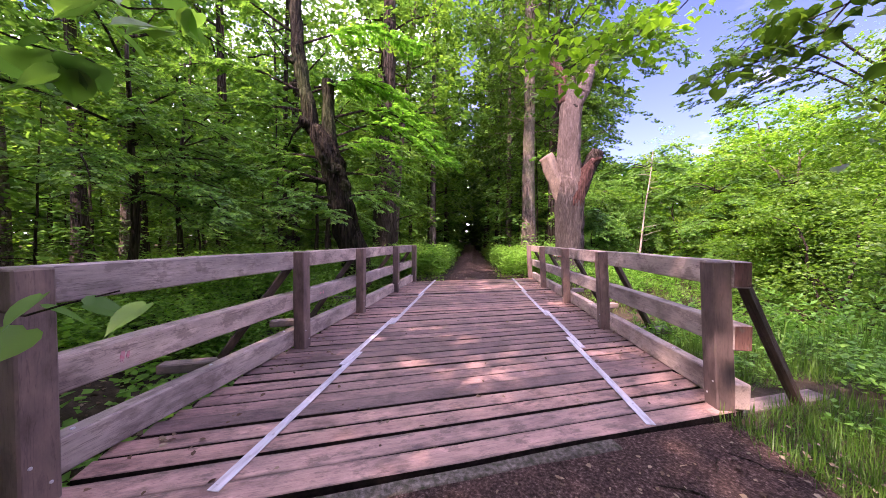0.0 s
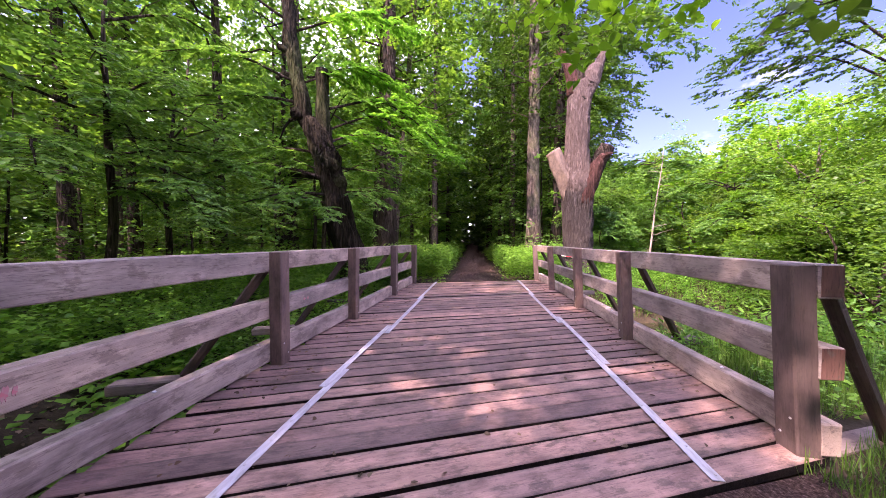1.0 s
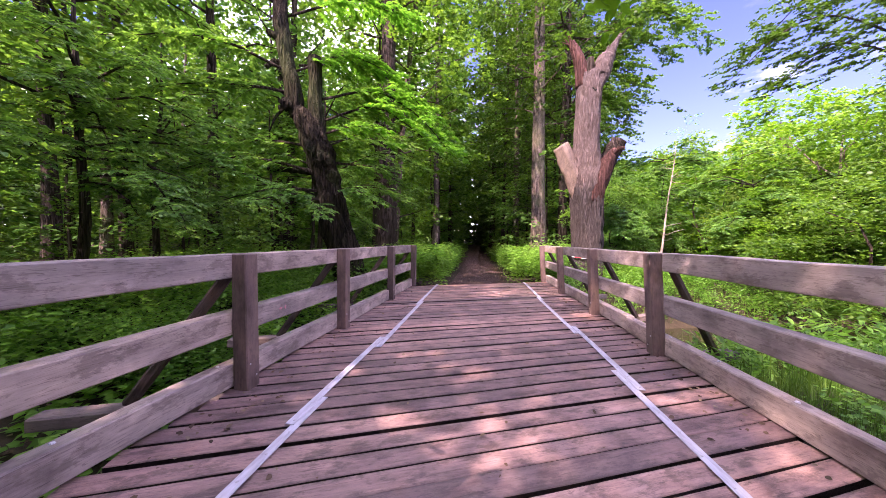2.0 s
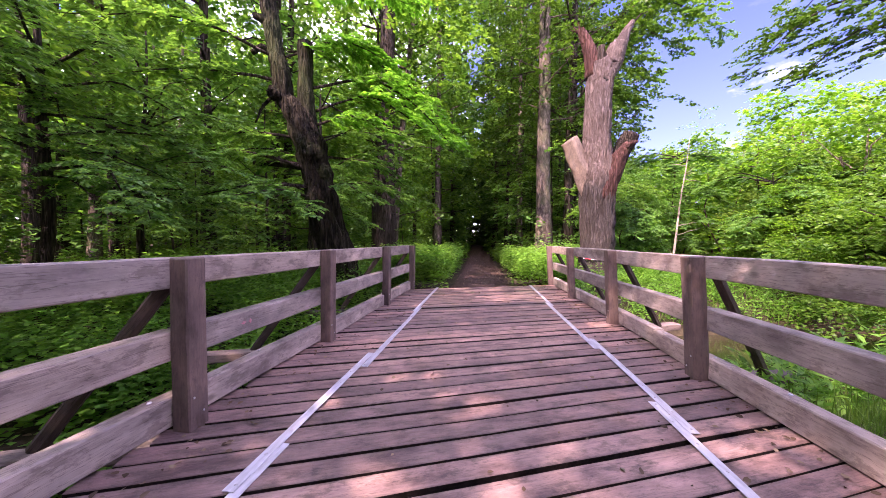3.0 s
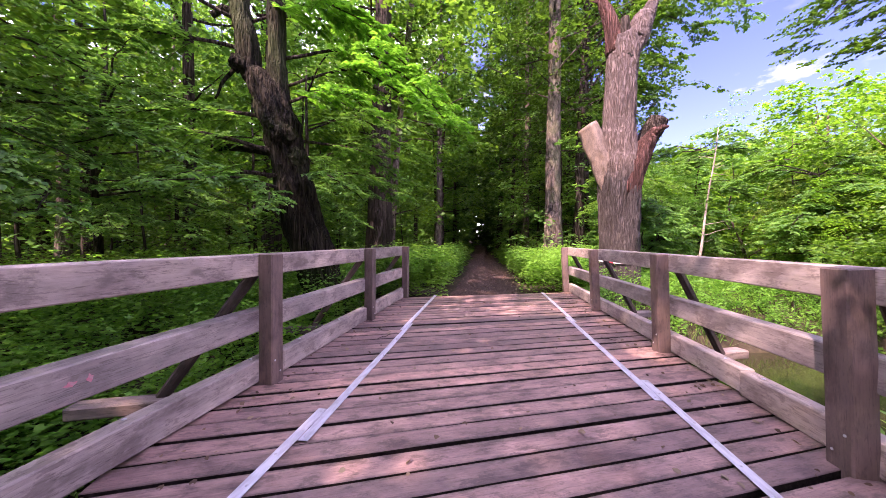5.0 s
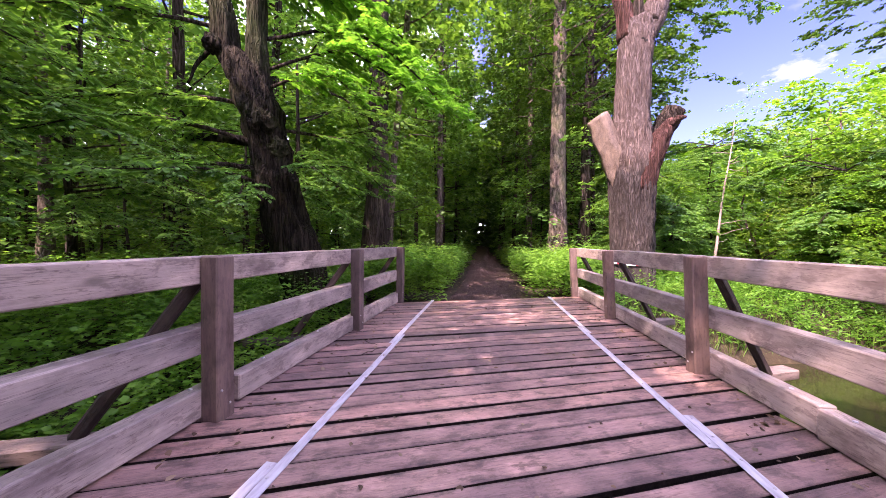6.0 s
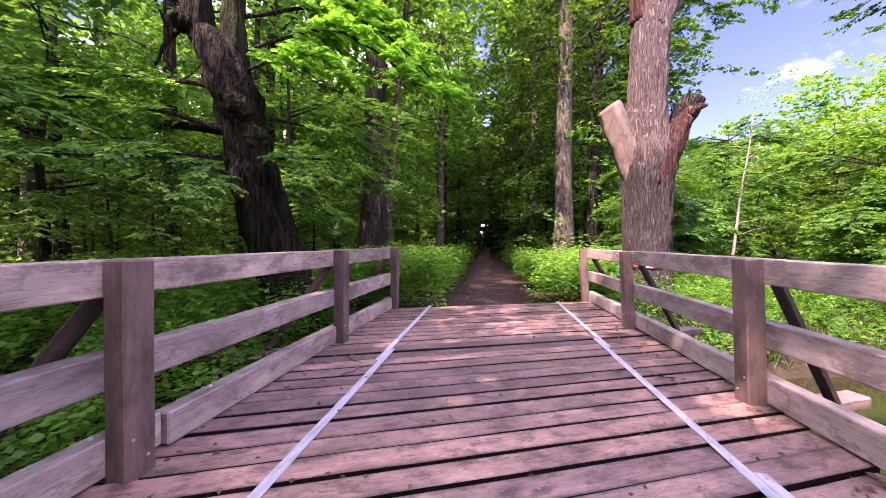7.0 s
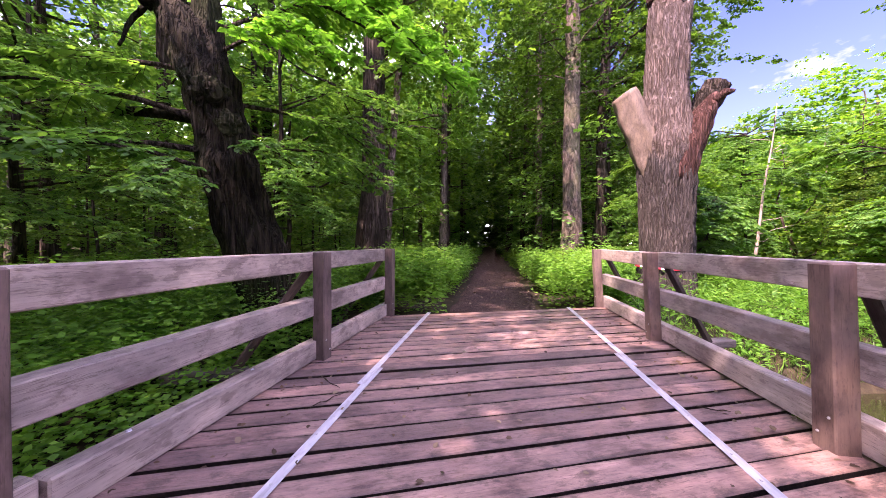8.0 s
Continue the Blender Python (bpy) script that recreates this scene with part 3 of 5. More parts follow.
def build_railing(side, x0, turn, ys, splits, kerb_split, kerb_in, tip, label):
    """side: -1 or 1, outward. Posts stand inside, rails run along their outer faces, braces lean against them."""
    base = new("bridge_railing")
    base.matrix_basis = pose(x0, ys[0], 0, 0, 0, turn)
    tagged(base, label, "railing", group="bridge railings")
    first, last = -0.01, ys[-1] - ys[0] + POST_D + 0.02
    xr = side * (POST_T + RAIL_T / 2 - 0.006)
    rnd = random.Random(3 + side)
    for i, y in enumerate(ys):
        lean = math.degrees(math.atan(tip / RAIL_TOP)) + rnd.uniform(-0.3, 0.3)
        bm = beam(POST_T, POST_D, RAIL_TOP + 0.05, 0.009, 4, 2, 0.005, i + 10 * side)
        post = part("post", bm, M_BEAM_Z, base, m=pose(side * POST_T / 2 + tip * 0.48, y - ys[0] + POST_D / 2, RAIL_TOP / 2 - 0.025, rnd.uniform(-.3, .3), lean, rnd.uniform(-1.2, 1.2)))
        for k, z in enumerate((0.09, 0.2)):
            part("bolt", disc(0.009, 0.006), M_SCREW, post, m=pose(-side * (POST_T / 2 + 0.003), (0.03, -0.035)[k], z - RAIL_TOP / 2 + 0.025, 0, -side * 90, 0))
    for name, z, h in (("top_rail", RAIL_TOP - 0.095, 0.188), ("middle_rail", 0.53, 0.188)):
        marks = [first] + [v - ys[0] + POST_D / 2 for v in splits] + [last]
        for k in range(len(marks) - 1):
            a, b = marks[k], marks[k + 1]
            bm = beam(RAIL_T, b - a - 0.005, h * rnd.uniform(0.97, 1.03), 0.008, 10, 1, 0.007, side * 3 + k + z)
            rail = part(name, bm, M_BEAM_Y, base, m=pose(xr + tip * z / RAIL_TOP + rnd.uniform(-.006, .006), (a + b) / 2, z + rnd.uniform(-0.006, 0.006), rnd.uniform(-.1, .1), rnd.uniform(-.5, .5), 0))
            if k == 0:
                cap = beam(RAIL_T - 0.012, 0.004, h - 0.014, 0.001)
                part("end_grain", cap, M_ENDGRAIN, rail, "reddish sawn end grain", m=pose(0, -(b - a) / 2 + 0.0015, 0))
            if side < 0 and name == "middle_rail":
                for mark_y, w, hh in ((0.49, 0.016, 0.055), (0.52, 0.012, 0.035), (2.73, 0.035, 0.020), (2.80, 0.020, 0.032)):
                    if a < mark_y < b:
                        part("paint_mark", blot(w, hh, mark_y), M_RED, rail, "faded red paint smear", m=pose(RAIL_T / 2 + 0.001, mark_y - (a + b) / 2, 0.0))
    marks = [first, kerb_split - ys[0], last]
    for k in range(2):
        a, b = marks[k], marks[k + 1]
        bm = beam(0.11, b - a - 0.008, 0.19, 0.009, 10, 1, 0.006, side + 3 + k)
        kerb = part("kerb_beam", bm, M_BEAM_Y, base, m=pose(side * (POST_T + 0.05 - kerb_in[k]), (a + b) / 2, 0.102 + 0.012 * (k == (side > 0)), 0, 0, 0))
        for q in range(5):
            part("bolt", disc(0.014, 0.008), M_STEEL, kerb, "shiny bolt head", m=pose(side * rnd.uniform(-0.01, 0.02), -(b - a) / 2 + 0.25 + (b - a - 0.5) * q / 4 + rnd.uniform(-.1, .1), 0.098))
    for i, y in enumerate(ys):
        yy = y - ys[0] + POST_D / 2
        a = Vector((side * (POST_T + 0.06), yy, 0.95))
        b = Vector((side * (POST_T + 0.72), yy + side * 0.27, -0.09))
        d = b - a
        bm = beam(0.072, 0.085, d.length, 0.02, 3, 2, 0.006, i)
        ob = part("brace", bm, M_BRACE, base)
        ob.matrix_basis = Matrix.Translation((a + b) / 2) @ d.to_track_quat("Z", "Y").to_matrix().to_4x4()
    return base


def paint_red():
    m, nt, b = material("faded_red_paint", 0.7)
    n = node(nt, "ShaderNodeTexNoise", Scale=40.0, Detail=4.0)
    nt.links.new(nt.nodes.new("ShaderNodeTexCoord").outputs["Object"], n.inputs["Vector"])
    nt.links.new(ramp(nt, n.outputs["Fac"], [(0.35, (0.42, 0.26, 0.27)), (0.6, (0.52, 0.16, 0.2))]), b.inputs["Base Color"])
    return m


M_RED = paint_red()
LEFT_X, RIGHT_X = -1.74, 1.92
build_railing(-1, -1.796, -1.15, POSTS_L, [3.37, 7.255], 5.38, (0.0, 0.035), 0.0, "weathered timber bridge railing with three beams between square posts")
build_railing(1, 1.932, 0.34, POSTS_R, [4.665, 8.585], 5.56, (0.012, 0.0), -0.06, "weathered timber bridge railing with stout posts and diagonal braces")

frame_base = tagged(new("bridge_understructure"), "rough timber bearers and outrigger beams carrying the footbridge", "bridge frame")
for i, (yl, yr) in enumerate(zip(POSTS_L, POSTS_R)):
    a = Vector((LEFT_X - 1.36, yl + 0.1 - SKEW * 1.3, -0.115))
    b = Vector((RIGHT_X + 1.2, yr + 0.12 + SKEW * 1.1, -0.115))
    d = b - a
    part("crossbeam", beam(d.length, 0.15, 0.1, 0.012, 8, 0, 0.008, yl), M_BEAM_X, frame_base, m=Matrix.Translation((a + b) / 2) @ pose(0, 0, 0, 0, 0, math.degrees(math.atan2(d.y, d.x))))
for x in (-1.45, 0.1, 1.65):
    part("girder", beam(0.22, 8.2, 0.3, 0.01), M_BEAM_Y, frame_base, m=pose(x, 6.0 + SKEW * x, -0.36))


# near black for plank sides: the shade of the gaps plus grime
M_PLANK_SIDE = ground_like("dark_plank_side", [(0.3, (0.005, 0.003, 0.003)), (0.55, (0.014, 0.009, 0.008)), (0.8, (0.03, 0.02, 0.018))], 25.0, relief=0.01)


def build_deck():
    base = tagged(new("bridge_deck"), "worn reddish-brown plank deck with dark open joints", "bridge deck")
    rnd = random.Random(12)
    x0, x1 = LEFT_X - 0.19, RIGHT_X + 0.17
    span = (x1 - x0) * math.sqrt(1 + SKEW * SKEW)
    widths = [0.148, 0.156, 0.162, 0.151, 0.158, 0.145]
    kinds = []
    for k in range(18):
        bm = beam(span, widths[k % 6], 0.055, 0.004, 9, 0, 0.006, k)
        # side faces get the painted gap shade, upper faces the deck timber
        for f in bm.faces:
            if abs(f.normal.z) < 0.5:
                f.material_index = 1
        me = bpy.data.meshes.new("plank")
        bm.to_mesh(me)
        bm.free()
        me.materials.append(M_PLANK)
        me.materials.append(M_PLANK_SIDE)
        kinds.append(me)
    c = 1 / math.sqrt(1 + SKEW * SKEW)
    y, i = DECK_Y0, 0
    while y < DECK_Y1 - 0.1:
        k = rnd.randrange(18)
        w = widths[k % 6]
        gap = rnd.choice((0.013, 0.015, 0.017, 0.02, 0.024, 0.036))
        yc = y + (w / 2) / c
        y += (w + gap) / c
        xm = (x0 + x1) / 2 + rnd.uniform(-0.03, 0.03)
        part("plank", kinds[k], M_PLANK, base, m=pose(xm, yc + SKEW * xm, -0.028 + rnd.uniform(-0.006, 0.004), rnd.uniform(-0.8, 0.8), rnd.uniform(-0.08, 0.08), math.degrees(math.atan(SKEW)) + rnd.uniform(-0.12, 0.12) + 180 * rnd.randrange(2)))
        i += 1
    return base


build_deck()


STRIP_W = 0.062


def build_strip(sections, label, seed):
    """Flat bars end to end, each lapping beside the one before it. sections: near end, far end, middle line at both ends."""
    base = tagged(new("metal_strip"), label, "metal strip", group="metal strips on the deck")
    rnd = random.Random(seed)
    for i, (ya, yb, xa, xb) in enumerate(sections):
        st = part("strip", beam(STRIP_W, yb - ya, 0.005, 0.0012), M_STEEL, base, m=pose((xa + xb) / 2, (ya + yb) / 2, 0.0065 + 0.0052 * (i % 2), 0, 0, math.degrees(math.atan2(xa - xb, yb - ya))))
        n = max(2, int((yb - ya) / 0.19))
        for k in range(n):
            v = -(yb - ya) / 2 + 0.04 + (yb - ya - 0.08) * k / (n - 1)
            part("screw", disc(0.0085, 0.004), M_SCREW, st, m=pose(rnd.uniform(-0.012, 0.012), v, 0.0042))
    return base


build_strip([(1.45, 3.35, -1.096, -1.092), (2.98, 4.83, -1.132, -1.115), (4.49, 7.18, -1.054, -1.06), (6.82, 9.56, -1.092, -1.095)], "pale galvanised flat steel strip screwed along the planks", 1)
build_strip([(2.29, 4.18, 1.335, 1.333), (3.79, 5.70, 1.386, 1.394), (5.35, 8.01, 1.338, 1.31), (7.68, 10.46, 1.347, 1.343)], "pale galvanised flat steel strip with overlapping ends screwed down", 2)
edge = part("edge_sill", beam(3.3, 0.11, 0.22, 0.02, 14, 0, 0.025, 4), M_STONE, None, m=pose(-0.5, DECK_Y0 - 0.07 - SKEW * 0.5, -0.122, 0, 0, math.degrees(math.atan(SKEW))))
tagged(edge, "mossy worn sill along the end of the deck", "sill", kind="structure")


# ---- trees ----


def stem(points, radii, seed, k=5, wander=0.06):
    pts = [Vector(p) for p in points]
    fine, rr = [], []
    for i in range(len(pts) - 1):
        for j in range(k):
            u = j / k
            fine.append(pts[i].lerp(pts[i + 1], u) + noise.noise_vector(Vector((seed, i + u, 2.2))) * wander)
            rr.append(radii[i] * (1 - u) + radii[i + 1] * u)
    return fine + [pts[-1]], rr + [radii[-1]]


def on_line(line, s):
    v = s * (len(line) - 1)
    f = min(len(line) - 2, int(v))
    return line[f].lerp(line[f + 1], v - f)


def tree(name, path_pts, radii, crown_from, crown_to, spread, count, per, leaf, leaf_mat, bark_mat, label, seed, limbs=9, length=1.6, sides=10, category="tree", droop=0.25, rough=0.12, breadth=0.55, rise=(0.05, 0.45), shape=KITE, flat=0.4, group=""):
    """A tree at the origin: a stem along path_pts, limbs and a crown of drooping leafy twigs."""
    rng = np.random.default_rng(seed)
    base = new(name)
    tagged(base, label, category, group)
    fine, rr = stem(path_pts, radii, seed)
    part("trunk", mesh_of("trunk", *tube(fine, rr, sides, rough, seed, True, 0.10), True), bark_mat, base)
    H = fine[-1].z

    def stem_at(z):
        for i in range(len(fine) - 1):
            if fine[i].z <= z <= fine[i + 1].z:
                return fine[i].lerp(fine[i + 1], (z - fine[i].z) / max(1e-6, fine[i + 1].z - fine[i].z)), rr[i]
        return fine[-1], rr[-1]

    org, head, lens = [], [], []
    for i in range(limbs):
        u = (i + 0.3) / limbs
        z = min(crown_from + (crown_to - crown_from) * u, H * 0.98)
        a, r = stem_at(z)
        w = i * 2.4 + rng.random() * 0.9
        reach = spread * (0.5 + 0.55 * math.sin(math.pi * min(1, 0.2 + 0.72 * u))) * rng.uniform(0.7, 1.15)
        b = a + Vector((math.cos(w) * reach, math.sin(w) * reach, reach * rng.uniform(*rise)))
        line = curve_points(a, b, 7, reach * 0.14, seed + i)
        r0 = max(0.012, min(r * 0.45, 0.012 * reach + 0.012))
        part("limb", mesh_of("limb", *tube(line, [r0 * (1 - 0.85 * k / 6) for k in range(7)], 5), True), bark_mat, base)
        for k in range(max(1, count // limbs)):
            q = on_line(line, 0.15 + 0.85 * rng.random() ** 0.75)
            off = Vector(rng.normal(0, 1, 3)) * reach * 0.2
            off.z *= 0.9
            org.append(q + off)
            ww = w + rng.normal(0, 0.9)
            head.append((math.cos(ww), math.sin(ww), rng.normal(0.0, 0.22)))
            lens.append(length * rng.uniform(0.55, 1.25))
    if org:
        data = sprays(rng, np.array(org), np.array(head), np.array(lens), per, leaf, flat, droop, breadth)
        part("crown", leaves("crown", *data, shape), leaf_mat, base)
    return base


def lobed(name, height, width, n_lobes, per_lobe, per, leaf, leaf_mat, bark_mat, label, seed, foot=0.2, stems=5, radius=0.05, trunk=0.0, category="bush", group="", lobe=0.16):
    """A bushy crown of overlapping flattened lobes, each a cushion of drooping leafy twigs, on several stems or one trunk."""
    rng = np.random.default_rng(seed)
    base = tagged(new(name), label, category, group)
    centres, sizes = [], []
    for i in range(n_lobes):
        u = (i + 0.5) / n_lobes
        z = foot + (height - foot) * u ** 0.9
        rim = 0.5 * width * math.sin(math.pi * (0.18 + 0.74 * u)) ** 0.8
        w = i * 2.39996 + rng.normal(0, 0.35)
        q = rim * rng.uniform(0.45, 1.05)
        centres.append(Vector((math.cos(w) * q, math.sin(w) * q, z + rng.normal(0, 0.05 * height))))
        sizes.append(width * lobe * rng.uniform(0.75, 1.4))
    if trunk:
        line = curve_points((0, 0, 0), (rng.normal(0, 0.2), rng.normal(0, 0.2), height * 0.86), 12, 0.25, seed)
        part("trunk", mesh_of("trunk", *tube(line, [trunk * (1.25 if k == 0 else 1) * (1 - 0.8 * k / 11) for k in range(12)], 8, 0.1, seed), True), bark_mat, base)
        root = line
    else:
        root = [Vector((0, 0, 0)), Vector((0, 0, 0.02))]
    for k in range(stems):
        c = centres[int((k + 0.5) / stems * n_lobes)]
        a = on_line(root, min(0.9, max(0.05, 0.8 * c.z / height)))
        line = curve_points(a, c, 8, 0.18 * (c - a).length, seed + 11 * k)
        part("stem", mesh_of("stem", *tube(line, [radius * (1 - 0.8 * j / 7) for j in range(8)], 6), True), bark_mat, base)
    org, head, lens = [], [], []
    for c, size in zip(centres, sizes):
        out = math.atan2(c.y, c.x)
        for k in range(per_lobe):
            d = Vector(rng.normal(0, 1, 3)) * size * 0.38
            d.z *= 0.6
            org.append(c + d)
            w = out + rng.normal(0, 1.3)
            head.append((math.cos(w), math.sin(w), rng.normal(0.1, 0.25)))
            lens.append(size * rng.uniform(0.7, 1.3))
    data = sprays(rng, np.array(org), np.array(head), np.array(lens), per, leaf, 0.45, 0.3, 0.5)
    part("crown", leaves("crown", *data), leaf_mat, base)
    return base


def straight(h, lean=(0, 0), r=0.2, top=0.25):
    n = 6
    return [(lean[0] * (k / n) ** 1.3 * h, lean[1] * (k / n) * h, h * k / n) for k in range(n + 1)], [r * 1.4] + [r * (1 - (1 - top) * k / n) for k in range(1, n + 1)]


def stand(ob, x, y, turn=0.0, size=1.0, sink=0.12):
    m = pose(x, y, ground_height(x, y) - sink, 0, 0, turn) @ Matrix.Diagonal((size, size, size, 1))
    return m


def grove(kinds, places):
    """Sets each place with one of the kinds: the first use moves the original, later uses copy it."""
    used = set()
    for i, (x, y, turn, size) in enumerate(places):
        k = i % len(kinds)
        m = stand(kinds[k], x, y, turn, size)
        if k in used:
            continue
        used.add(k)
        kinds[k].matrix_basis = m
    seen = set()
    for i, (x, y, turn, size) in enumerate(places):
        k = i % len(kinds)
        if k not in seen:
            seen.add(k)
            continue
        ob = copy_thing(kinds[k], pose(x, y, ground_height(x, y) - 0.12, 0, 0, turn))
        ob.scale = (size, size, size)


def scatter(rng, count, box, accept, apart, size=(0.85, 1.2)):
    out = []
    tries = 0
    while len(out) < count and tries < 20000:
        tries += 1
        x, y = rng.uniform(*box[0]), rng.uniform(*box[1])
        if accept(x, y) and all((x - p[0]) ** 2 + (y - p[1]) ** 2 > apart * apart for p in out):
            out.append((x, y, rng.uniform(0, 360), rng.uniform(*size)))
    return out


# pollarded trunk beside the bridge
def pollard():
    x, y = 3.27, 11.2
    base = new("pollarded_tree")
    base.location = (x, y, ground_height(x, y) - 0.12)
    tagged(base, "pollarded tree trunk with sawn limbs and peeling pinkish bark", "tree")
    levels = [(0.0, 0.7), (0.35, 0.57), (1.1, 0.465), (2.0, 0.475), (2.7, 0.5), (3.3, 0.5), (3.8, 0.43), (4.4, 0.38), (5.0, 0.365), (5.8, 0.365), (6.3, 0.37), (6.62, 0.32)]
    line, rad = [], []
    for i in range(len(levels) - 1):
        for j in range(6):
            u = j / 6
            z = levels[i][0] * (1 - u) + levels[i + 1][0] * u
            line.append(Vector((0.03 + 0.05 * math.sin(z * 1.1), 0.04 * math.sin(z), z)))
            rad.append(levels[i][1] * (1 - u) + levels[i + 1][1] * u)
    line.append(Vector((0.02, 0, 6.66)))
    rad.append(0.2)
    part("trunk", mesh_of("trunk", *tube(line, rad, 110, 0.08, 3, True, 0.06, 0.2), True), M_BARK_POLLARD, base)

    def stub(name, pts, radii, mat, seed, label, sides=44):
        f, r = stem(pts, radii, seed, 6, 0.025)
        return part(name, mesh_of(name, *tube(f, r, sides, 0.10, seed, True, 0.03, 0.0 if mat is M_BARE else 0.2), True), mat, base, label)

    stub("sawn_limb", [(0.08, 0.1, 2.2), (0.0, 0.05, 2.7), (-0.3, 0.0, 3.35), (-0.57, -0.05, 3.87), (-0.8, -0.08, 4.38)], [0.2, 0.32, 0.31, 0.265, 0.24], M_BARE, 5, "bare pale sawn limb stub")
    stub("dark_limb", [(0.12, 0.1, 2.7), (0.46, 0.15, 3.5), (0.76, 0.2, 4.1), (1.0, 0.2, 4.6)], [0.34, 0.29, 0.25, 0.235], M_BARK, 6, "sawn limb stub in dark bark")
    stub("torn_limb", [(0.12, -0.14, 2.7), (0.3, -0.2, 3.3), (0.52, -0.22, 3.85), (0.76, -0.24, 4.2)], [0.33, 0.27, 0.2, 0.1], M_TORN, 7, "torn reddish limb with bark peeling off")
    stub("peeling_bark", [(0.66, -0.32, 4.05), (0.78, -0.36, 4.2), (0.96, -0.34, 4.22)], [0.07, 0.075, 0.03], M_TORN, 12, "torn flap of pink bark", 14)
    stub("left_prong", [(-0.1, 0, 6.2), (-0.2, 0, 6.75), (-0.34, 0.02, 7.25), (-0.5, 0.04, 7.6)], [0.25, 0.2, 0.16, 0.1], M_TORN, 8, "splintered reddish upright prong", 36)
    for k, (dx, dz, seed) in enumerate(((-0.1, 0.14, 31), (-0.2, 0.1, 32), (-0.05, 0.2, 33), (-0.26, 0.04, 34))):
        stub("splinter", [(-0.47 + dx * 0.3, 0.04, 7.5), (-0.5 + dx, 0.03 * k, 7.62 + dz)], [0.035, 0.008], M_TORN, seed, "thin splinter of broken wood", 8)
    stub("centre_stub", [(0.04, -0.1, 6.4), (0.02, -0.12, 6.75), (0.03, -0.12, 6.98)], [0.15, 0.12, 0.1], M_BARK, 14, "short dark rotten stub in the fork", 24)
    stub("right_prong", [(0.12, 0, 6.1), (0.42, 0, 6.6), (0.62, 0, 7.1), (0.76, 0.02, 7.45), (0.9, 0.02, 7.7)], [0.27, 0.24, 0.17, 0.12, 0.07], M_BARK_POLLARD, 9, "broken upright prong", 40)
    stub("shoulder", [(0.34, -0.03, 6.5), (0.43, -0.03, 6.85), (0.5, -0.03, 7.1)], [0.24, 0.24, 0.19], M_BARK_POLLARD, 15, "rounded shoulder of an old cut", 30)
    stub("dead_twig", [(0.88, 0.02, 7.62), (1.1, 0.0, 7.86), (1.3, 0.0, 7.95)], [0.035, 0.02, 0.008], M_BARK, 16, "thin dead twig", 8)
    # solid lump on the bark, coloured like the shade inside a knot hole
    hole = bmesh.new()
    bmesh.ops.create_icosphere(hole, subdivisions=3, radius=0.105)
    for v in hole.verts:
        v.co *= 1 + 0.6 * noise.noise(v.co * 14)
    bmesh.ops.scale(hole, vec=(0.8, 0.5, 1.0), verts=hole.verts)
    part("knot_hole", hole, M_HOLE_SHADE, base, "near-black lump painted as the dark of a knot hole", m=pose(0.1, -0.3, 5.95, 0, 0, 10))
    # barrier tape round the foot of the trunk
    tape = tagged(new("barrier_tape"), "red and white barrier tape tied round a trunk", "barrier tape")
    tape.location = (x, y, 0.76)
    for i in range(11):
        w0, w1 = math.radians(150 + 23 * i), math.radians(150 + 23 * (i + 1))
        r = 0.475
        z0, z1 = 0.02 * math.sin(i * 0.9), 0.02 * math.sin((i + 1) * 0.9)
        vs = [(r * math.cos(w0), r * math.sin(w0), z0 - 0.03), (r * math.cos(w1), r * math.sin(w1), z1 - 0.03), (r * math.cos(w1), r * math.sin(w1), z1 + 0.03), (r * math.cos(w0), r * math.sin(w0), z0 + 0.03)]
        k = 1.012
        vs += [(p[0] * k, p[1] * k, p[2]) for p in vs]
        part("tape_band", mesh_of("tape_band", vs, [(0, 3, 2, 1), (4, 5, 6, 7), (0, 1, 5, 4), (2, 3, 7, 6), (1, 2, 6, 5), (3, 0, 4, 7)]), M_TAPE_RED if i % 2 else M_TAPE_WHITE, tape)
    return base


M_TORN = bark("torn_bark", (0.035, 0.016, 0.013), (0.1, 0.05, 0.042), (0.17, 0.09, 0.077), 8.0, 0.04, 0.0, 0.0, 0.6)
# near black in place of the shade in a hole; nothing is hollowed
M_HOLE_SHADE, _nt, _b = material("hollow", 1.0)
_b.inputs["Base Color"].default_value = (0.012, 0.009, 0.007, 1)
M_TAPE_RED, _nt, _b = material("tape_red", 0.4)
_b.inputs["Base Color"].default_value = (0.62, 0.04, 0.06, 1)
M_TAPE_WHITE, _nt, _b = material("tape_white", 0.4)
_b.inputs["Base Color"].default_value = (0.75, 0.73, 0.75, 1)
pollard()



def single(name, x, y, *args, **keys):
    ob = tree(name, *args, **keys)
    ob.location = (x, y, ground_height(x, y) - 0.12)
    return ob


def smooth_line(pts, n):
    """A rounded line through a few points."""
    p = [Vector(q) for q in pts]
    p = [p[0] * 2 - p[1]] + p + [p[-1] * 2 - p[-2]]
    out = []
    for i in range(1, len(p) - 2):
        for k in range(n):
            u = k / n
            a, b, c, d = p[i - 1], p[i], p[i + 1], p[i + 2]
            out.append(0.5 * (2 * b + (c - a) * u + (2 * a - 5 * b + 4 * c - d) * u * u + (3 * b - a - 3 * c + d) * u ** 3))
    return out + [p[-2]]


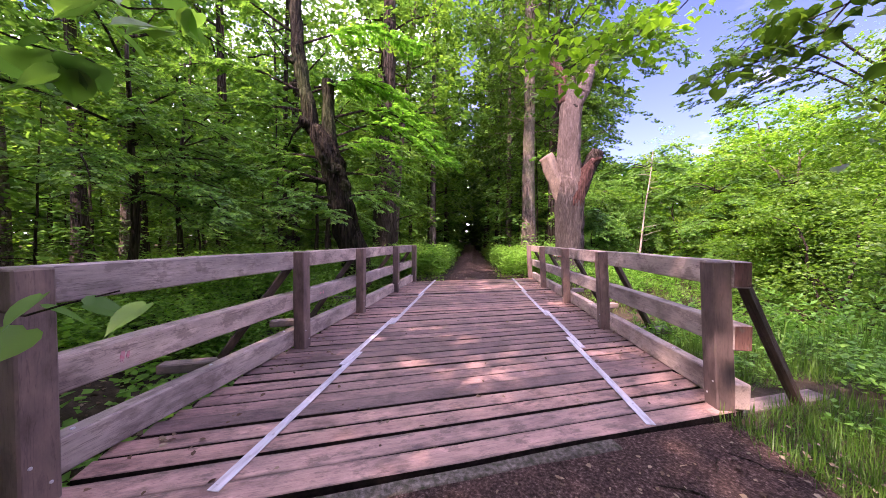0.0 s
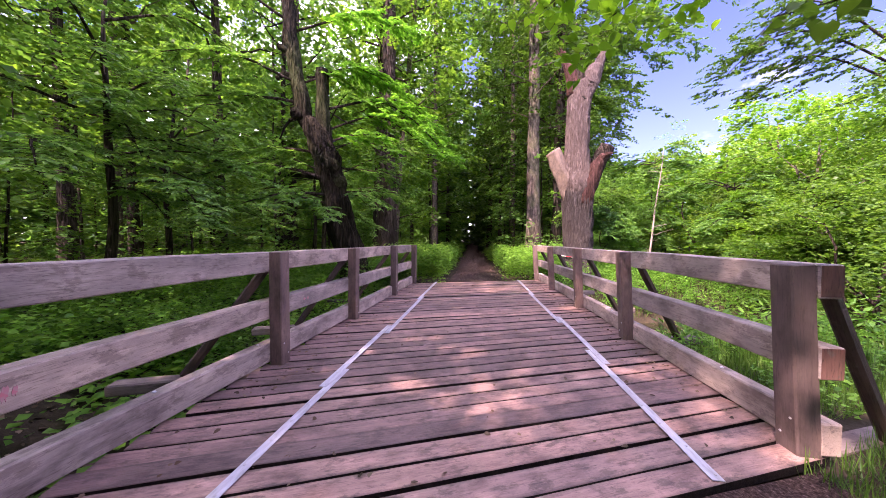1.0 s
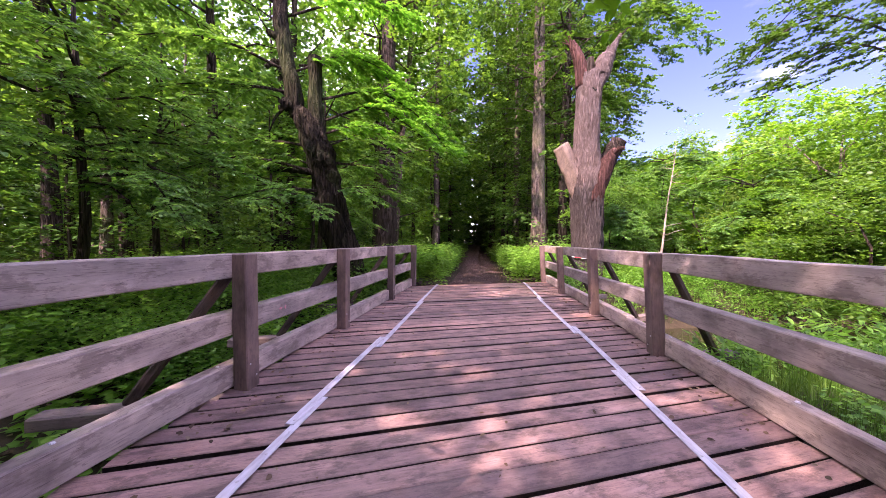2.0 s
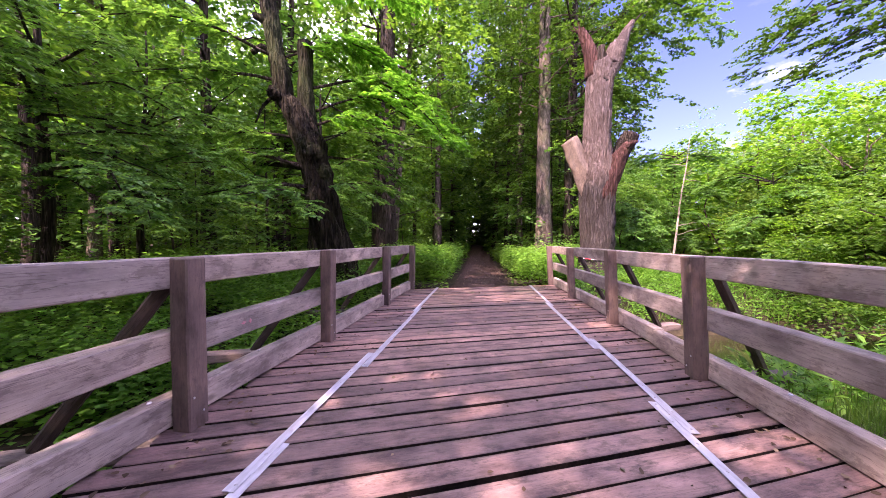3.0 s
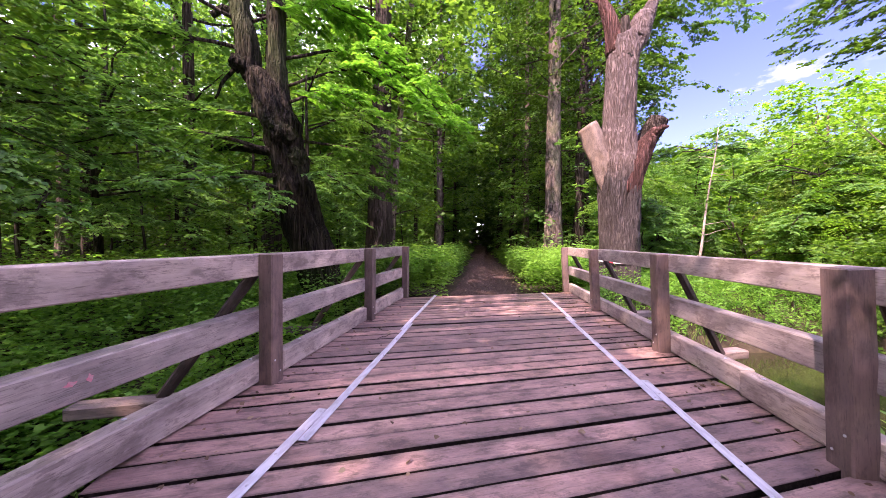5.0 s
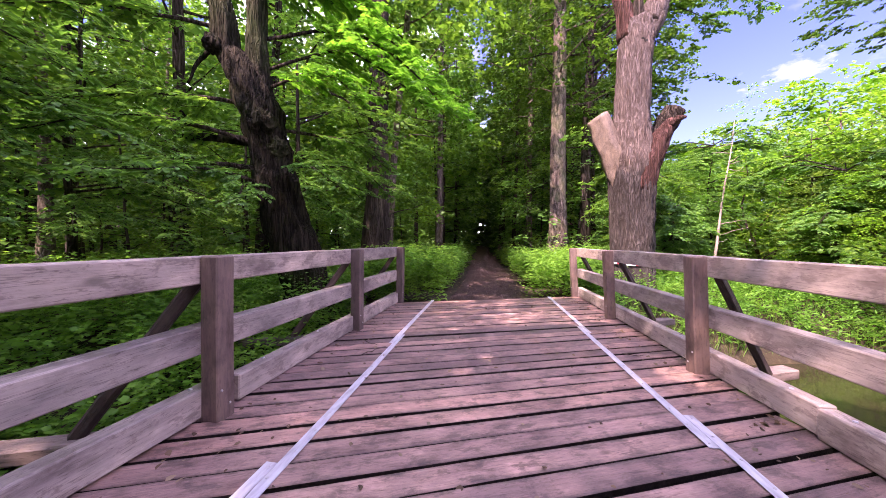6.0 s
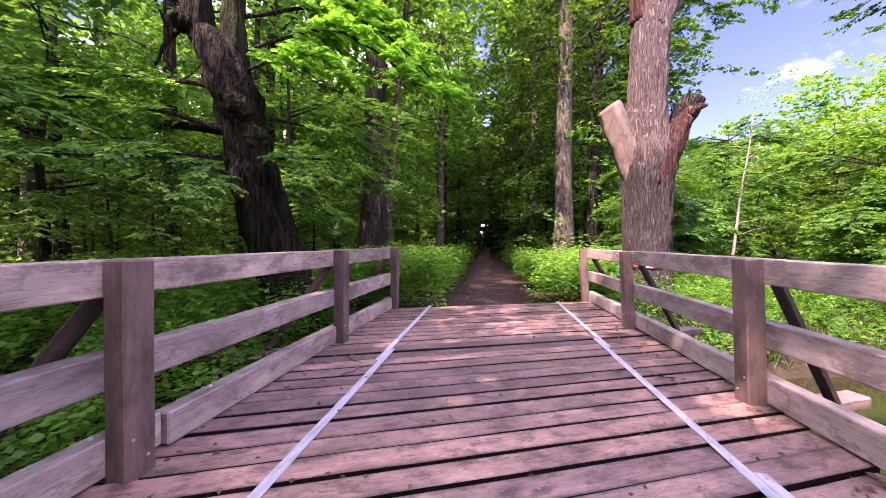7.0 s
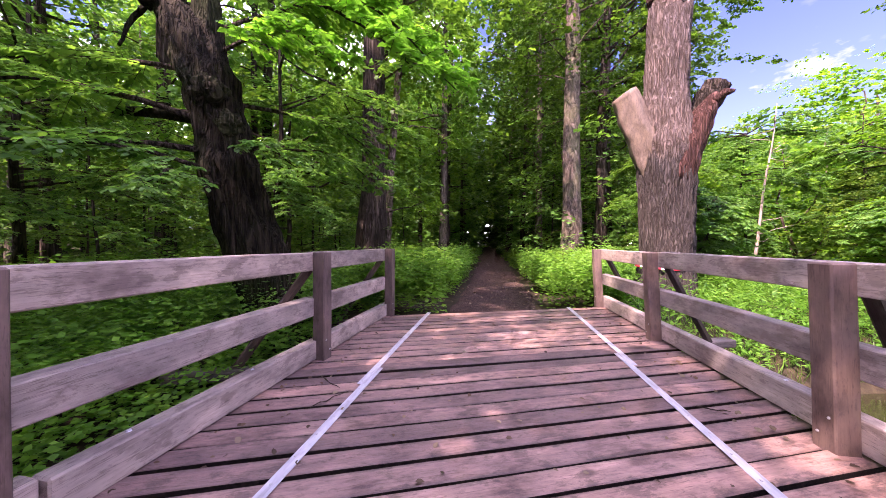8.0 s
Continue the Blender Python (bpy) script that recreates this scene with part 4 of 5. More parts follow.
def two_ranked(rng, line, twigs, leaf, reach, start=0.2, lift=0.05, droop=0.3, tilt=0.16):
    """Leaves of one bough: side twigs in a flat layer to both sides, each with smaller twigs, leaves in two rows along them."""
    at, along, up, size = [], [], [], []
    lines = []

    def row(o, w, length, pitch, z_off):
        n = max(3, int(length / (leaf * 0.62)))
        fall = droop * rng.uniform(0.6, 1.4)
        roll = rng.normal(0, 0.14)
        pts = []
        for k in range(n + 1):
            u = k / n
            q = o + Vector((math.cos(w) * length * u, math.sin(w) * length * u, (pitch * u - fall * u * u) * length + z_off))
            pts.append(q)
            if k == 0:
                continue
            for sgn in ((1, -1) if k < n else (0,)):
                a = w + sgn * rng.uniform(0.7, 1.15)
                dip = pitch - 2 * fall * u - 0.1 + rng.normal(0, 0.1)
                at.append(q)
                along.append((math.cos(a), math.sin(a), dip))
                up.append((rng.normal(0, tilt) - math.sin(w) * roll, rng.normal(0, tilt) + math.cos(w) * roll, 1.0))
                size.append(leaf * rng.uniform(0.7, 1.2) * (0.75 if u > 0.8 else 1.0))
        return pts

    for i in range(twigs):
        s = start + (1 - start) * (i + rng.uniform(0, 0.9)) / twigs
        q = on_line(line, min(s, 0.999))
        d = on_line(line, min(1.0, s + 0.04)) - on_line(line, max(0.0, s - 0.04))
        w0 = math.atan2(d.y, d.x)
        side = 1 if i % 2 else -1
        w = w0 + side * rng.uniform(0.35, 1.15)
        length = reach * rng.uniform(0.6, 1.15) * (1.0 - 0.45 * s)
        z_off = rng.normal(0, lift)
        pts = row(q, w, length, rng.normal(0.02, 0.12), z_off)
        lines.append(pts)
        for k in range(max(2, int(length / 0.17))):
            u = (k + 0.6) / max(2, int(length / 0.17))
            row(pts[int(u * (len(pts) - 1))], w + (1 if k % 2 else -1) * rng.uniform(0.55, 0.95), length * rng.uniform(0.3, 0.5) * (1.15 - 0.6 * u), rng.normal(0, 0.1), 0.0)
    return (np.array(at), np.array(along), np.array(up), np.array(size)), lines


def leafy_bough(base, pts, thick, twigs, leaf, mat, seed, reach=0.6, **keys):
    """A bough with its flat layer of foliage; pts in the tree's own space."""
    rng = np.random.default_rng(seed)
    line = smooth_line(pts, 6)
    line = [q + noise.noise_vector(Vector((seed * 1.3, i * 0.4, 0.5))) * 0.05 * min(1, i / 4) for i, q in enumerate(line)]
    n = len(line)
    bough = part("bough", mesh_of("bough", *tube(line, [thick * (1 - 0.85 * k / (n - 1)) for k in range(n)], 6), True), M_BARK, base)
    data, twig_lines = two_ranked(rng, line, twigs, leaf, reach, **keys)
    tv, tf = [], []
    for pts_ in twig_lines:
        v, f = tube(pts_, [0.005 * (1 - 0.7 * k / (len(pts_) - 1)) for k in range(len(pts_))], 3)
        tf += [tuple(i + len(tv) for i in q) for q in f]
        tv += v
    tagged(part("twig", mesh_of("twig", tv, tf), M_BARK, bough), kind="stuff")
    part("foliage", leaves("foliage", *data, SIX), mat, bough)
    return bough


SIX = (np.array([(0, 0, 0), (0.28, 0.36, 0.06), (0.65, 0.33, 0.05), (1.05, 0, -0.08), (0.65, -0.33, 0.05), (0.28, -0.36, 0.06)]), np.array([(0, 1, 2), (0, 2, 3), (0, 3, 4), (0, 4, 5)]))
p, r = straight(20, (-0.005, 0), 0.36, 0.5)
single("slim_tree", 2.95, 17.35, p, r, 7.0, 19.5, 3.2, 330, 26, 0.15, M_LEAF_DEEP, M_BARK_GREY, "tall straight grey tree with flaking lichened bark", 11, limbs=20, length=0.9, sides=14)


def leaning_tree():
    """Dark gnarled tree beside the railing, forked, one stem broken off, with long low boughs."""
    x, y = -2.95, 8.2
    z0 = ground_height(x, y) - 0.12
    base = new("leaning_tree")
    base.location = (x, y, z0)
    tagged(base, "dark gnarled leaning tree with a broken stem and long leafy boughs", "tree")
    o = Vector((x, y, z0))

    def put(pts):
        return [Vector(q) - o for q in pts]

    f, r = stem(put([(-2.85, 8.25, z0), (-3.0, 8.18, 0.4), (-3.14, 8.08, 1.05), (-3.36, 7.9, 2.07), (-3.46, 7.84, 2.65), (-3.57, 7.78, 3.15), (-3.78, 7.76, 3.7), (-4.1, 7.75, 4.15), (-4.2, 7.76, 4.85), (-4.36, 7.8, 5.4), (-4.48, 7.85, 6.0), (-4.7, 8.0, 7.2), (-4.6, 8.3, 11.0)]),
                [0.52, 0.4, 0.345, 0.325, 0.31, 0.31, 0.26, 0.19, 0.175, 0.165, 0.17, 0.15, 0.1], 21, 6, 0.07)
    part("trunk", mesh_of("trunk", *tube(f, r, 64, 0.2, 21, True, 0.05, 0.26), True), M_BARK_OLD, base)
    f, r = stem(put([(-3.52, 7.8, 3.1), (-3.66, 7.86, 3.8), (-3.7, 7.9, 4.4), (-3.72, 7.92, 5.36)]), [0.2, 0.185, 0.16, 0.15], 22, 6, 0.04)
    part("broken_stem", mesh_of("broken_stem", *tube(f, r, 36, 0.16, 22, True, 0.0, 0.2), True), M_BARK_OLD, base)

    def lump(at, size, seed):
        burl = bmesh.new()
        bmesh.ops.create_icosphere(burl, subdivisions=4, radius=size)
        for v in burl.verts:
            v.co *= 1 + 0.35 * noise.noise(v.co * 9 + Vector((seed, 0, 0))) + 0.25 * noise.noise(v.co * 22)
        part("burl", burl, M_BARK_OLD, base, "swollen knotty burl", m=Matrix.Translation(Vector(at) - o))

    lump((-3.38, 7.62, 2.98), 0.19, 1)
    lump((-3.2, 7.72, 2.62), 0.15, 2)
    lump((-4.2, 7.62, 4.2), 0.14, 3)
    for pts, rr, label in (
            ([(-3.6, 7.7, 2.75), (-4.05, 7.55, 2.72), (-4.55, 7.45, 2.75)], [0.085, 0.065, 0.045], "broken bare side branch"),
            ([(-4.25, 7.7, 4.25), (-4.42, 7.62, 4.0), (-4.6, 7.55, 3.6)], [0.04, 0.03, 0.015], "bare dead branch hanging down"),
            ([(-4.3, 7.75, 5.15), (-4.55, 7.7, 5.2), (-4.7, 7.6, 5.05)], [0.07, 0.06, 0.05], "short snapped branch"),
            ([(-4.4, 7.75, 5.75), (-4.7, 7.7, 5.85)], [0.08, 0.07], "short snapped branch")):
        f, r = stem(put(pts), rr, len(pts[0]) + rr[0] * 50, 5, 0.05)
        part("dead_stub", mesh_of("dead_stub", *tube(f, r, 12, 0.2, 23), True), M_BARK_OLD, base, label)
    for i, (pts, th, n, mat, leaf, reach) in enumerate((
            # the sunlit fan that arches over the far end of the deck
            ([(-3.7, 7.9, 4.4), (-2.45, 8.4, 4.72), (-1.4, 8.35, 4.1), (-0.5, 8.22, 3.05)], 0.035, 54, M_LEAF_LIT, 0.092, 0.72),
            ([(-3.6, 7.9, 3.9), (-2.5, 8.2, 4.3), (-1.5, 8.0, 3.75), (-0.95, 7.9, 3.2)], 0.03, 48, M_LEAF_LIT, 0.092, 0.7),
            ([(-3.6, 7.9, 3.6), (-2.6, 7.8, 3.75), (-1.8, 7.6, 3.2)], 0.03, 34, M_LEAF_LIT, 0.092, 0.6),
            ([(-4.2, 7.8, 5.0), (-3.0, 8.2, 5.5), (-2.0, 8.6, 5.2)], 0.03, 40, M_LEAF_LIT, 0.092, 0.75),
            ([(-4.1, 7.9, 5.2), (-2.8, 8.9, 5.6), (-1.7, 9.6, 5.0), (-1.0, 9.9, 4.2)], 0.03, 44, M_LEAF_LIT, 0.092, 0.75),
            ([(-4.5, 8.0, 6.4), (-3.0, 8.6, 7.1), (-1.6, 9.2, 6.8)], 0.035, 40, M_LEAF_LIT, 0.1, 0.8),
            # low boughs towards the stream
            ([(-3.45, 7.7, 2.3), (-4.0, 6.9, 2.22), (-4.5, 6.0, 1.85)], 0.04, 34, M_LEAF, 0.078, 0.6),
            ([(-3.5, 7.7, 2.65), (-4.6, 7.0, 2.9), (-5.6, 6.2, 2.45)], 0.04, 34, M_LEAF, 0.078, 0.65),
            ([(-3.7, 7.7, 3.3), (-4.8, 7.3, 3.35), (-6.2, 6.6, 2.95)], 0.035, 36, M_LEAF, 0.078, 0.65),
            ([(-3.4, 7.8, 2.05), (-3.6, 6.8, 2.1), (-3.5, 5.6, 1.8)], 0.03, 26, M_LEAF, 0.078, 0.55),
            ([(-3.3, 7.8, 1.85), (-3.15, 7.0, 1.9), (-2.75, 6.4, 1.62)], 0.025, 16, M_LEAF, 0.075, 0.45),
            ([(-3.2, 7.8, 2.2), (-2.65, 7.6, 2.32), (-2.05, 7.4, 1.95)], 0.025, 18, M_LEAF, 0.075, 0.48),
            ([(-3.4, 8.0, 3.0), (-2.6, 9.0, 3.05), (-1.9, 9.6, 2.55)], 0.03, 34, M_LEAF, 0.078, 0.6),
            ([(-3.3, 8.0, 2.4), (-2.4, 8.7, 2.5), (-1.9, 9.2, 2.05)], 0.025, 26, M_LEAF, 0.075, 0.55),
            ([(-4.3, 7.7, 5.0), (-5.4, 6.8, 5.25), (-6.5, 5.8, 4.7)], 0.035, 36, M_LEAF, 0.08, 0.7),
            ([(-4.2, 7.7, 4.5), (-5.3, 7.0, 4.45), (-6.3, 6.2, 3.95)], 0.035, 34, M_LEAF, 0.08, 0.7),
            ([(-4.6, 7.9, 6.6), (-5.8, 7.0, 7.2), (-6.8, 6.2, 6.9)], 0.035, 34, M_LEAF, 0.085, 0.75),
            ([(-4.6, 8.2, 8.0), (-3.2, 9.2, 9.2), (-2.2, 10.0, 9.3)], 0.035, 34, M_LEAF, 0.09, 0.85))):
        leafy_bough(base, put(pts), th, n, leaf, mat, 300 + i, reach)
    return base


leaning_tree()


def hornbeam(x, y, height, boughs, seed, more=(), leaf=0.072, mat=None, thick=0.1, name="hornbeam", label="slim shade tree with long flat leafy boughs", group="hornbeams"):
    """A slim understory tree with long flat boughs, given by their ends in the world."""
    z0 = ground_height(x, y) - 0.1
    base = new(name)
    base.location = (x, y, z0)
    tagged(base, label, "tree", group)
    mat = mat or M_LEAF
    o = Vector((x, y, z0))
    line = curve_points((0, 0, 0), (0.15, 0.1, height), 14, 0.3, seed)
    part("trunk", mesh_of("trunk", *tube(line, [thick * (1 - 0.06 * k) for k in range(14)], 10, 0.12, seed), True), M_BARK, base)
    for i, (z, mid, tip, n) in enumerate(boughs):
        a = on_line(line, min(0.97, (z - z0) / height))
        leafy_bough(base, [a, Vector(mid) - o, Vector(tip) - o], 0.03, n, leaf, mat, seed + 7 * i, 0.62)
    if more:
        # further boughs of the same kind, their tips spread through a stretch of the stream bank
        rng = np.random.default_rng(seed)
        count, box = more
        for i in range(count):
            tip = Vector([rng.uniform(*b) for b in box]) - o
            a = on_line(line, min(0.95, max(0.2, (tip.z + 0.5) / height)))
            mid = a.lerp(tip, 0.55) + Vector((0, 0, rng.uniform(0.15, 0.45)))
            leafy_bough(base, [a, mid, tip], 0.025, 26, leaf, mat, seed + 200 + 7 * i, 0.62)
    return base


hornbeam(-7.0, 5.7, 6.5, [(2.2, (-4.7, 5.0, 2.1), (-3.5, 4.4, 1.52), 34), (2.5, (-5.0, 3.7, 2.35), (-4.0, 3.1, 1.8), 34), (2.1, (-5.4, 5.9, 1.95), (-4.2, 5.2, 1.45), 32), (3.1, (-5.3, 4.6, 3.3), (-4.3, 3.9, 2.85), 34),
                          (3.8, (-5.6, 5.6, 4.1), (-4.6, 5.0, 3.6), 34), (3.4, (-6.6, 3.6, 3.5), (-6.0, 2.2, 2.9), 32), (4.6, (-5.8, 4.3, 5.0), (-4.9, 3.3, 4.6), 34), (5.3, (-6.2, 6.6, 5.9), (-5.3, 7.2, 5.4), 30)], 611, (9, ((-6.0, -3.8), (3.2, 6.2), (1.3, 3.6))))
hornbeam(-5.4, 11.2, 6.5, [(2.4, (-3.6, 10.6, 2.95), (-1.95, 10.3, 2.35), 36), (3.4, (-3.2, 11.2, 4.1), (-1.6, 11.0, 3.4), 38), (1.8, (-4.0, 10.2, 2.0), (-2.9, 9.7, 1.5), 30), (2.7, (-6.2, 9.9, 2.9), (-7.0, 8.8, 2.3), 32),
                           (4.4, (-3.8, 11.8, 5.0), (-2.2, 12.2, 4.6), 36), (3.6, (-6.6, 10.4, 4.0), (-7.9, 9.6, 3.4), 34), (5.4, (-4.2, 10.6, 6.1), (-3.0, 10.0, 5.8), 34)], 712, (8, ((-5.0, -2.2), (9.4, 12.0), (1.2, 4.2))))
hornbeam(-9.2, 9.0, 7.0, [(2.6, (-7.9, 8.4, 2.9), (-6.6, 7.8, 2.3), 34), (3.2, (-8.4, 7.4, 3.5), (-7.4, 6.0, 2.9), 34), (2.2, (-7.8, 9.6, 2.4), (-6.6, 9.9, 1.8), 32), (4.2, (-7.9, 8.6, 4.6), (-6.6, 8.2, 4.1), 36), (5.4, (-8.2, 8.0, 5.9), (-7.2, 7.2, 5.4), 36), (3.4, (-10.0, 7.6, 3.5), (-10.8, 6.3, 3.0), 34)], 813, (12, ((-7.6, -4.6), (6.2, 9.6), (1.2, 4.2))))

# single trunks of the near forest
p, r = straight(19, (0.012, 0.0), 0.42, 0.35)
single("old_tree", -3.85, 13.7, p, r, 2.0, 18.5, 3.6, 330, 26, 0.16, M_LEAF_DARK, M_BARK, "old broad-trunked dark forest tree", 31, limbs=20, length=0.9, sides=14)
for i, (x, y, rad, lean) in enumerate(((-3.9, 14.9, 0.15, 0.10), (-5.2, 16.4, 0.16, 0.02), (-14.3, 11.5, 0.16, -0.01), (-13.4, 9.4, 0.2, -0.04), (-11.0, 6.3, 0.13, -0.04), (-10.6, 16.5, 0.15, 0.02))):
    p, r = straight(21, (lean, 0), rad, 0.45)
    single("slender_tree", x, y, p, r, 5.0, 20.5, 2.8, 300, 26, 0.19, M_LEAF if i % 2 else M_LEAF_DARK, M_BARK_GREY if i in (0, 2, 4) else M_BARK, "slender straight forest tree with high foliage", 50 + i, limbs=18, length=1.0, sides=10)

# an unseen tree, added so that its crown keeps the sun off the far deck
p, r = straight(12.5, (0.0, 0.0), 0.17, 0.3)
single("bank_tree", -5.0, 0.6, p, r, 7.2, 12.4, 1.9, 260, 30, 0.13, M_LEAF, M_BARK, "slim bank tree with a high compact crown", 64, limbs=14, length=0.8, sides=10)

# the forest: tall trees, and young ones beneath them
def tall_kind(k, fine, leaf_mat=None):
    p, r = straight(21, (0.01 * (k - 3), 0.008 * (2 - k)), (0.14, 0.2, 0.11, 0.17, 0.13, 0.22)[k], 0.3)
    return tree("forest_tree", p, r, (5.0, 3.0, 4.0, 6.0, 2.5, 4.5)[k], 21, (3.0, 3.4, 2.6, 3.2, 2.8, 3.5)[k], 330 if fine else 190, 26 if fine else 18, 0.165 if fine else 0.265, leaf_mat or (M_LEAF if k % 2 else M_LEAF_DARK), M_BARK_GREY if k in (0, 3) else M_BARK,
                "tall slender forest tree with layered green foliage", 100 + k, limbs=16, length=0.85 if fine else 1.1, sides=8, group="forest trees", flat=0.65)


def young_kind(k, fine):
    p, r = straight(6.5, (0.03 * (k - 2), 0.02), 0.045 + 0.01 * k, 0.3)
    return tree("young_tree", p, r, 1.0, 6.5, (2.0, 2.3, 1.7, 2.2, 1.9)[k], 250 if fine else 110, 26 if fine else 20, 0.1 if fine else 0.17, M_LEAF if k % 2 else M_LEAF_DARK, M_BARK,
                "young understory tree with flat sprays of green leaves", 150 + k, limbs=13, length=0.66 if fine else 0.85, sides=6, droop=0.3, rise=(-0.05, 0.3), flat=0.3, group="young trees")


def by_distance(kind, count, places, reach):
    near = [q for q in places if math.hypot(q[0], q[1] - 4) < reach and q[1] > 0]
    far = [q for q in places if q not in near]
    for fine, some in ((True, near), (False, far)):
        if some:
            grove([kind(k, fine) for k in range(min(count, len(some)))], some)


left_wood = lambda x, y: (x < -5.5 - 0.06 * max(0, y - 12) or (y > 16 and x < way_centre(y) - 2.6)) and not (x > -9 and 2.5 < y < 13) and math.hypot(x + 3.8, y - 13.7) > 1.5
right_wood = lambda x, y: way_centre(y) + 2.8 < x < 0.33 * y and y > 14.5 + 0.25 * max(0, x - 3) and math.hypot(x - 2.95, y - 17.35) > 2.2
rng1 = np.random.default_rng(8)
places = scatter(rng1, 44, ((-34, -2), (1, 52)), left_wood, 2.7)
right_places = scatter(rng1, 24, ((-2, 16), (15, 56)), right_wood, 2.5)
# unseen trees behind the start, added to block sun and sky light
places += scatter(rng1, 15, ((-15, -3.6), (-12, -1)), lambda x, y: True, 2.4, (0.65, 0.85))
places += scatter(rng1, 15, ((-1.5, 11), (-15, -4)), lambda x, y: True, 2.3, (0.6, 0.9))
# first two: unseen shade trees, added against sun patches on the deck
places += [(-8.6, -0.9, 210, 0.8), (-7.2, -5.2, 20, 0.8), (-12.5, 21, 20, 1.0)]
right_places += [(5.2, 24, 20, 1.1), (6.8, 29, 130, 1.15), (4.4, 31, 260, 1.2), (8.6, 35, 60, 1.1), (3.2, 38, 10, 1.2), (2.5, 23.5, 200, 1.15), (1.9, 27.5, 90, 1.2), (1.2, 33, 150, 1.25)]
places += [(-2.9, 21.5, 40, 1.15), (-3.4, 26, 300, 1.2), (-4.2, 31, 10, 1.25), (-5.5, 60, 30, 1.0), (-2.6, 64, 80, 1.1), (-8.0, 66, 120, 1.0), (-5.8, 72, 200, 1.1)]
by_distance(tall_kind, 6, places, 15)
# the deep leaf tone stands in for shade right of the path
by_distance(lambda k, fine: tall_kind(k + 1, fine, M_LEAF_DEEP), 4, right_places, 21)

places = scatter(rng1, 40, ((-22, -4.2), (-1.0, 30)), lambda x, y: (x < -6.5 or y > 11.5) and x < way_centre(y) - 2.3, 1.6, (0.7, 1.25))
places += scatter(rng1, 14, ((1.8, 6.4), (15, 34)), lambda x, y: way_centre(y) + 2.4 < x < 0.24 * y and math.hypot(x - 2.95, y - 17.35) > 1.2 and (y > 17.3 or abs(x - 0.168 * y) > 1.1), 1.5, (0.6, 1.2))
by_distance(young_kind, 5, places, 13)

# trees that line the path's tunnel
p, r = straight(18, (0.02, -0.03), 0.16, 0.3)
far_row = [tree("forest_tree", p, r, 1.0, 18, 3.0, 190, 20, 0.27, M_LEAF, M_BARK, "forest tree with foliage down to the ground", 180, limbs=20, length=1.25, sides=7, group="forest trees")]
places = []
for i in range(9):
    y = 30 + 3.4 * i
    for sgn in (-1, 1):
        places.append((way_centre(y) + sgn * (4.0 + 0.8 * rng1.random()), y + rng1.uniform(-1, 1), rng1.uniform(0, 360), rng1.uniform(0.8, 1.15)))
grove(far_row, places)


# the sunny bank: willow bushes and trees across the pond
def willow_kind(k, fine):
    return lobed("willow_bush", (5.6, 5.0, 6.0, 5.3)[k], (4.4, 4.0, 4.8, 4.2)[k], 42 if fine else 30, 14 if fine else 8, 24 if fine else 20, 0.095 if fine else 0.19, (M_LEAF, M_WILLOW, M_LEAF_DARK, M_LEAF_BRIGHT)[k], M_BARK_GREY,
                 "sunlit yellow-green waterside bush", 200 + k, group="waterside bushes")


shore = lambda x, y: x > 4.6 and (y > 12.5 + 0.12 * (x - 4) or x > 14) and y < 40 and not (x < 9 and y > 24) and (y > 18.6 or abs((x - 0.1) * 15.0 - (y - 2.5) * 8.35) / 17.17 > 2.1) and math.hypot(x - 3.2, y - 11.2) > 4.6
places = scatter(rng1, 46, ((4.6, 36), (6, 38)), shore, 2.2, (0.5, 1.1))
places += [(9.6, 12.5, 30, 0.6), (9.6, 21.0, 60, 1.2), (12.2, 19.6, 190, 1.2), (14.6, 17.6, 10, 1.15), (16.8, 15.6, 120, 1.2), (12.4, 23.6, 80, 1.3), (7.4, 21.4, 250, 1.15), (17.4, 20.2, 300, 1.25), (6.2, 16.4, 140, 0.8), (20.5, 17.5, 200, 1.2)]
by_distance(willow_kind, 4, places, 18)
sunny = []
for k in range(3):
    sunny.append(lobed("sunlit_tree", 13.5, (7.2, 6.4, 7.8)[k], 54, 8, 17, 0.29, M_WILLOW if k else M_LEAF_BRIGHT, M_BARK_GREY, "sunlit pale-barked tree across the pond", 230 + k, 1.0, 9, 0.07, 0.2, "tree", "sunlit trees", 0.15))
places = [(24, 29, 0, 1.0), (29, 24, 80, 1.0), (20, 36, 40, 0.85), (33, 18, 150, 1.0), (14, 41, 200, 0.8), (27, 35, 220, 0.9), (36, 28, 10, 1.1), (31, 12, 100, 0.95), (18, 44, 300, 0.85), (25, 43, 60, 0.9), (38, 9, 140, 1.0), (34, 38, 20, 1.1), (11, 46, 20, 0.8)]
grove(sunny, places)

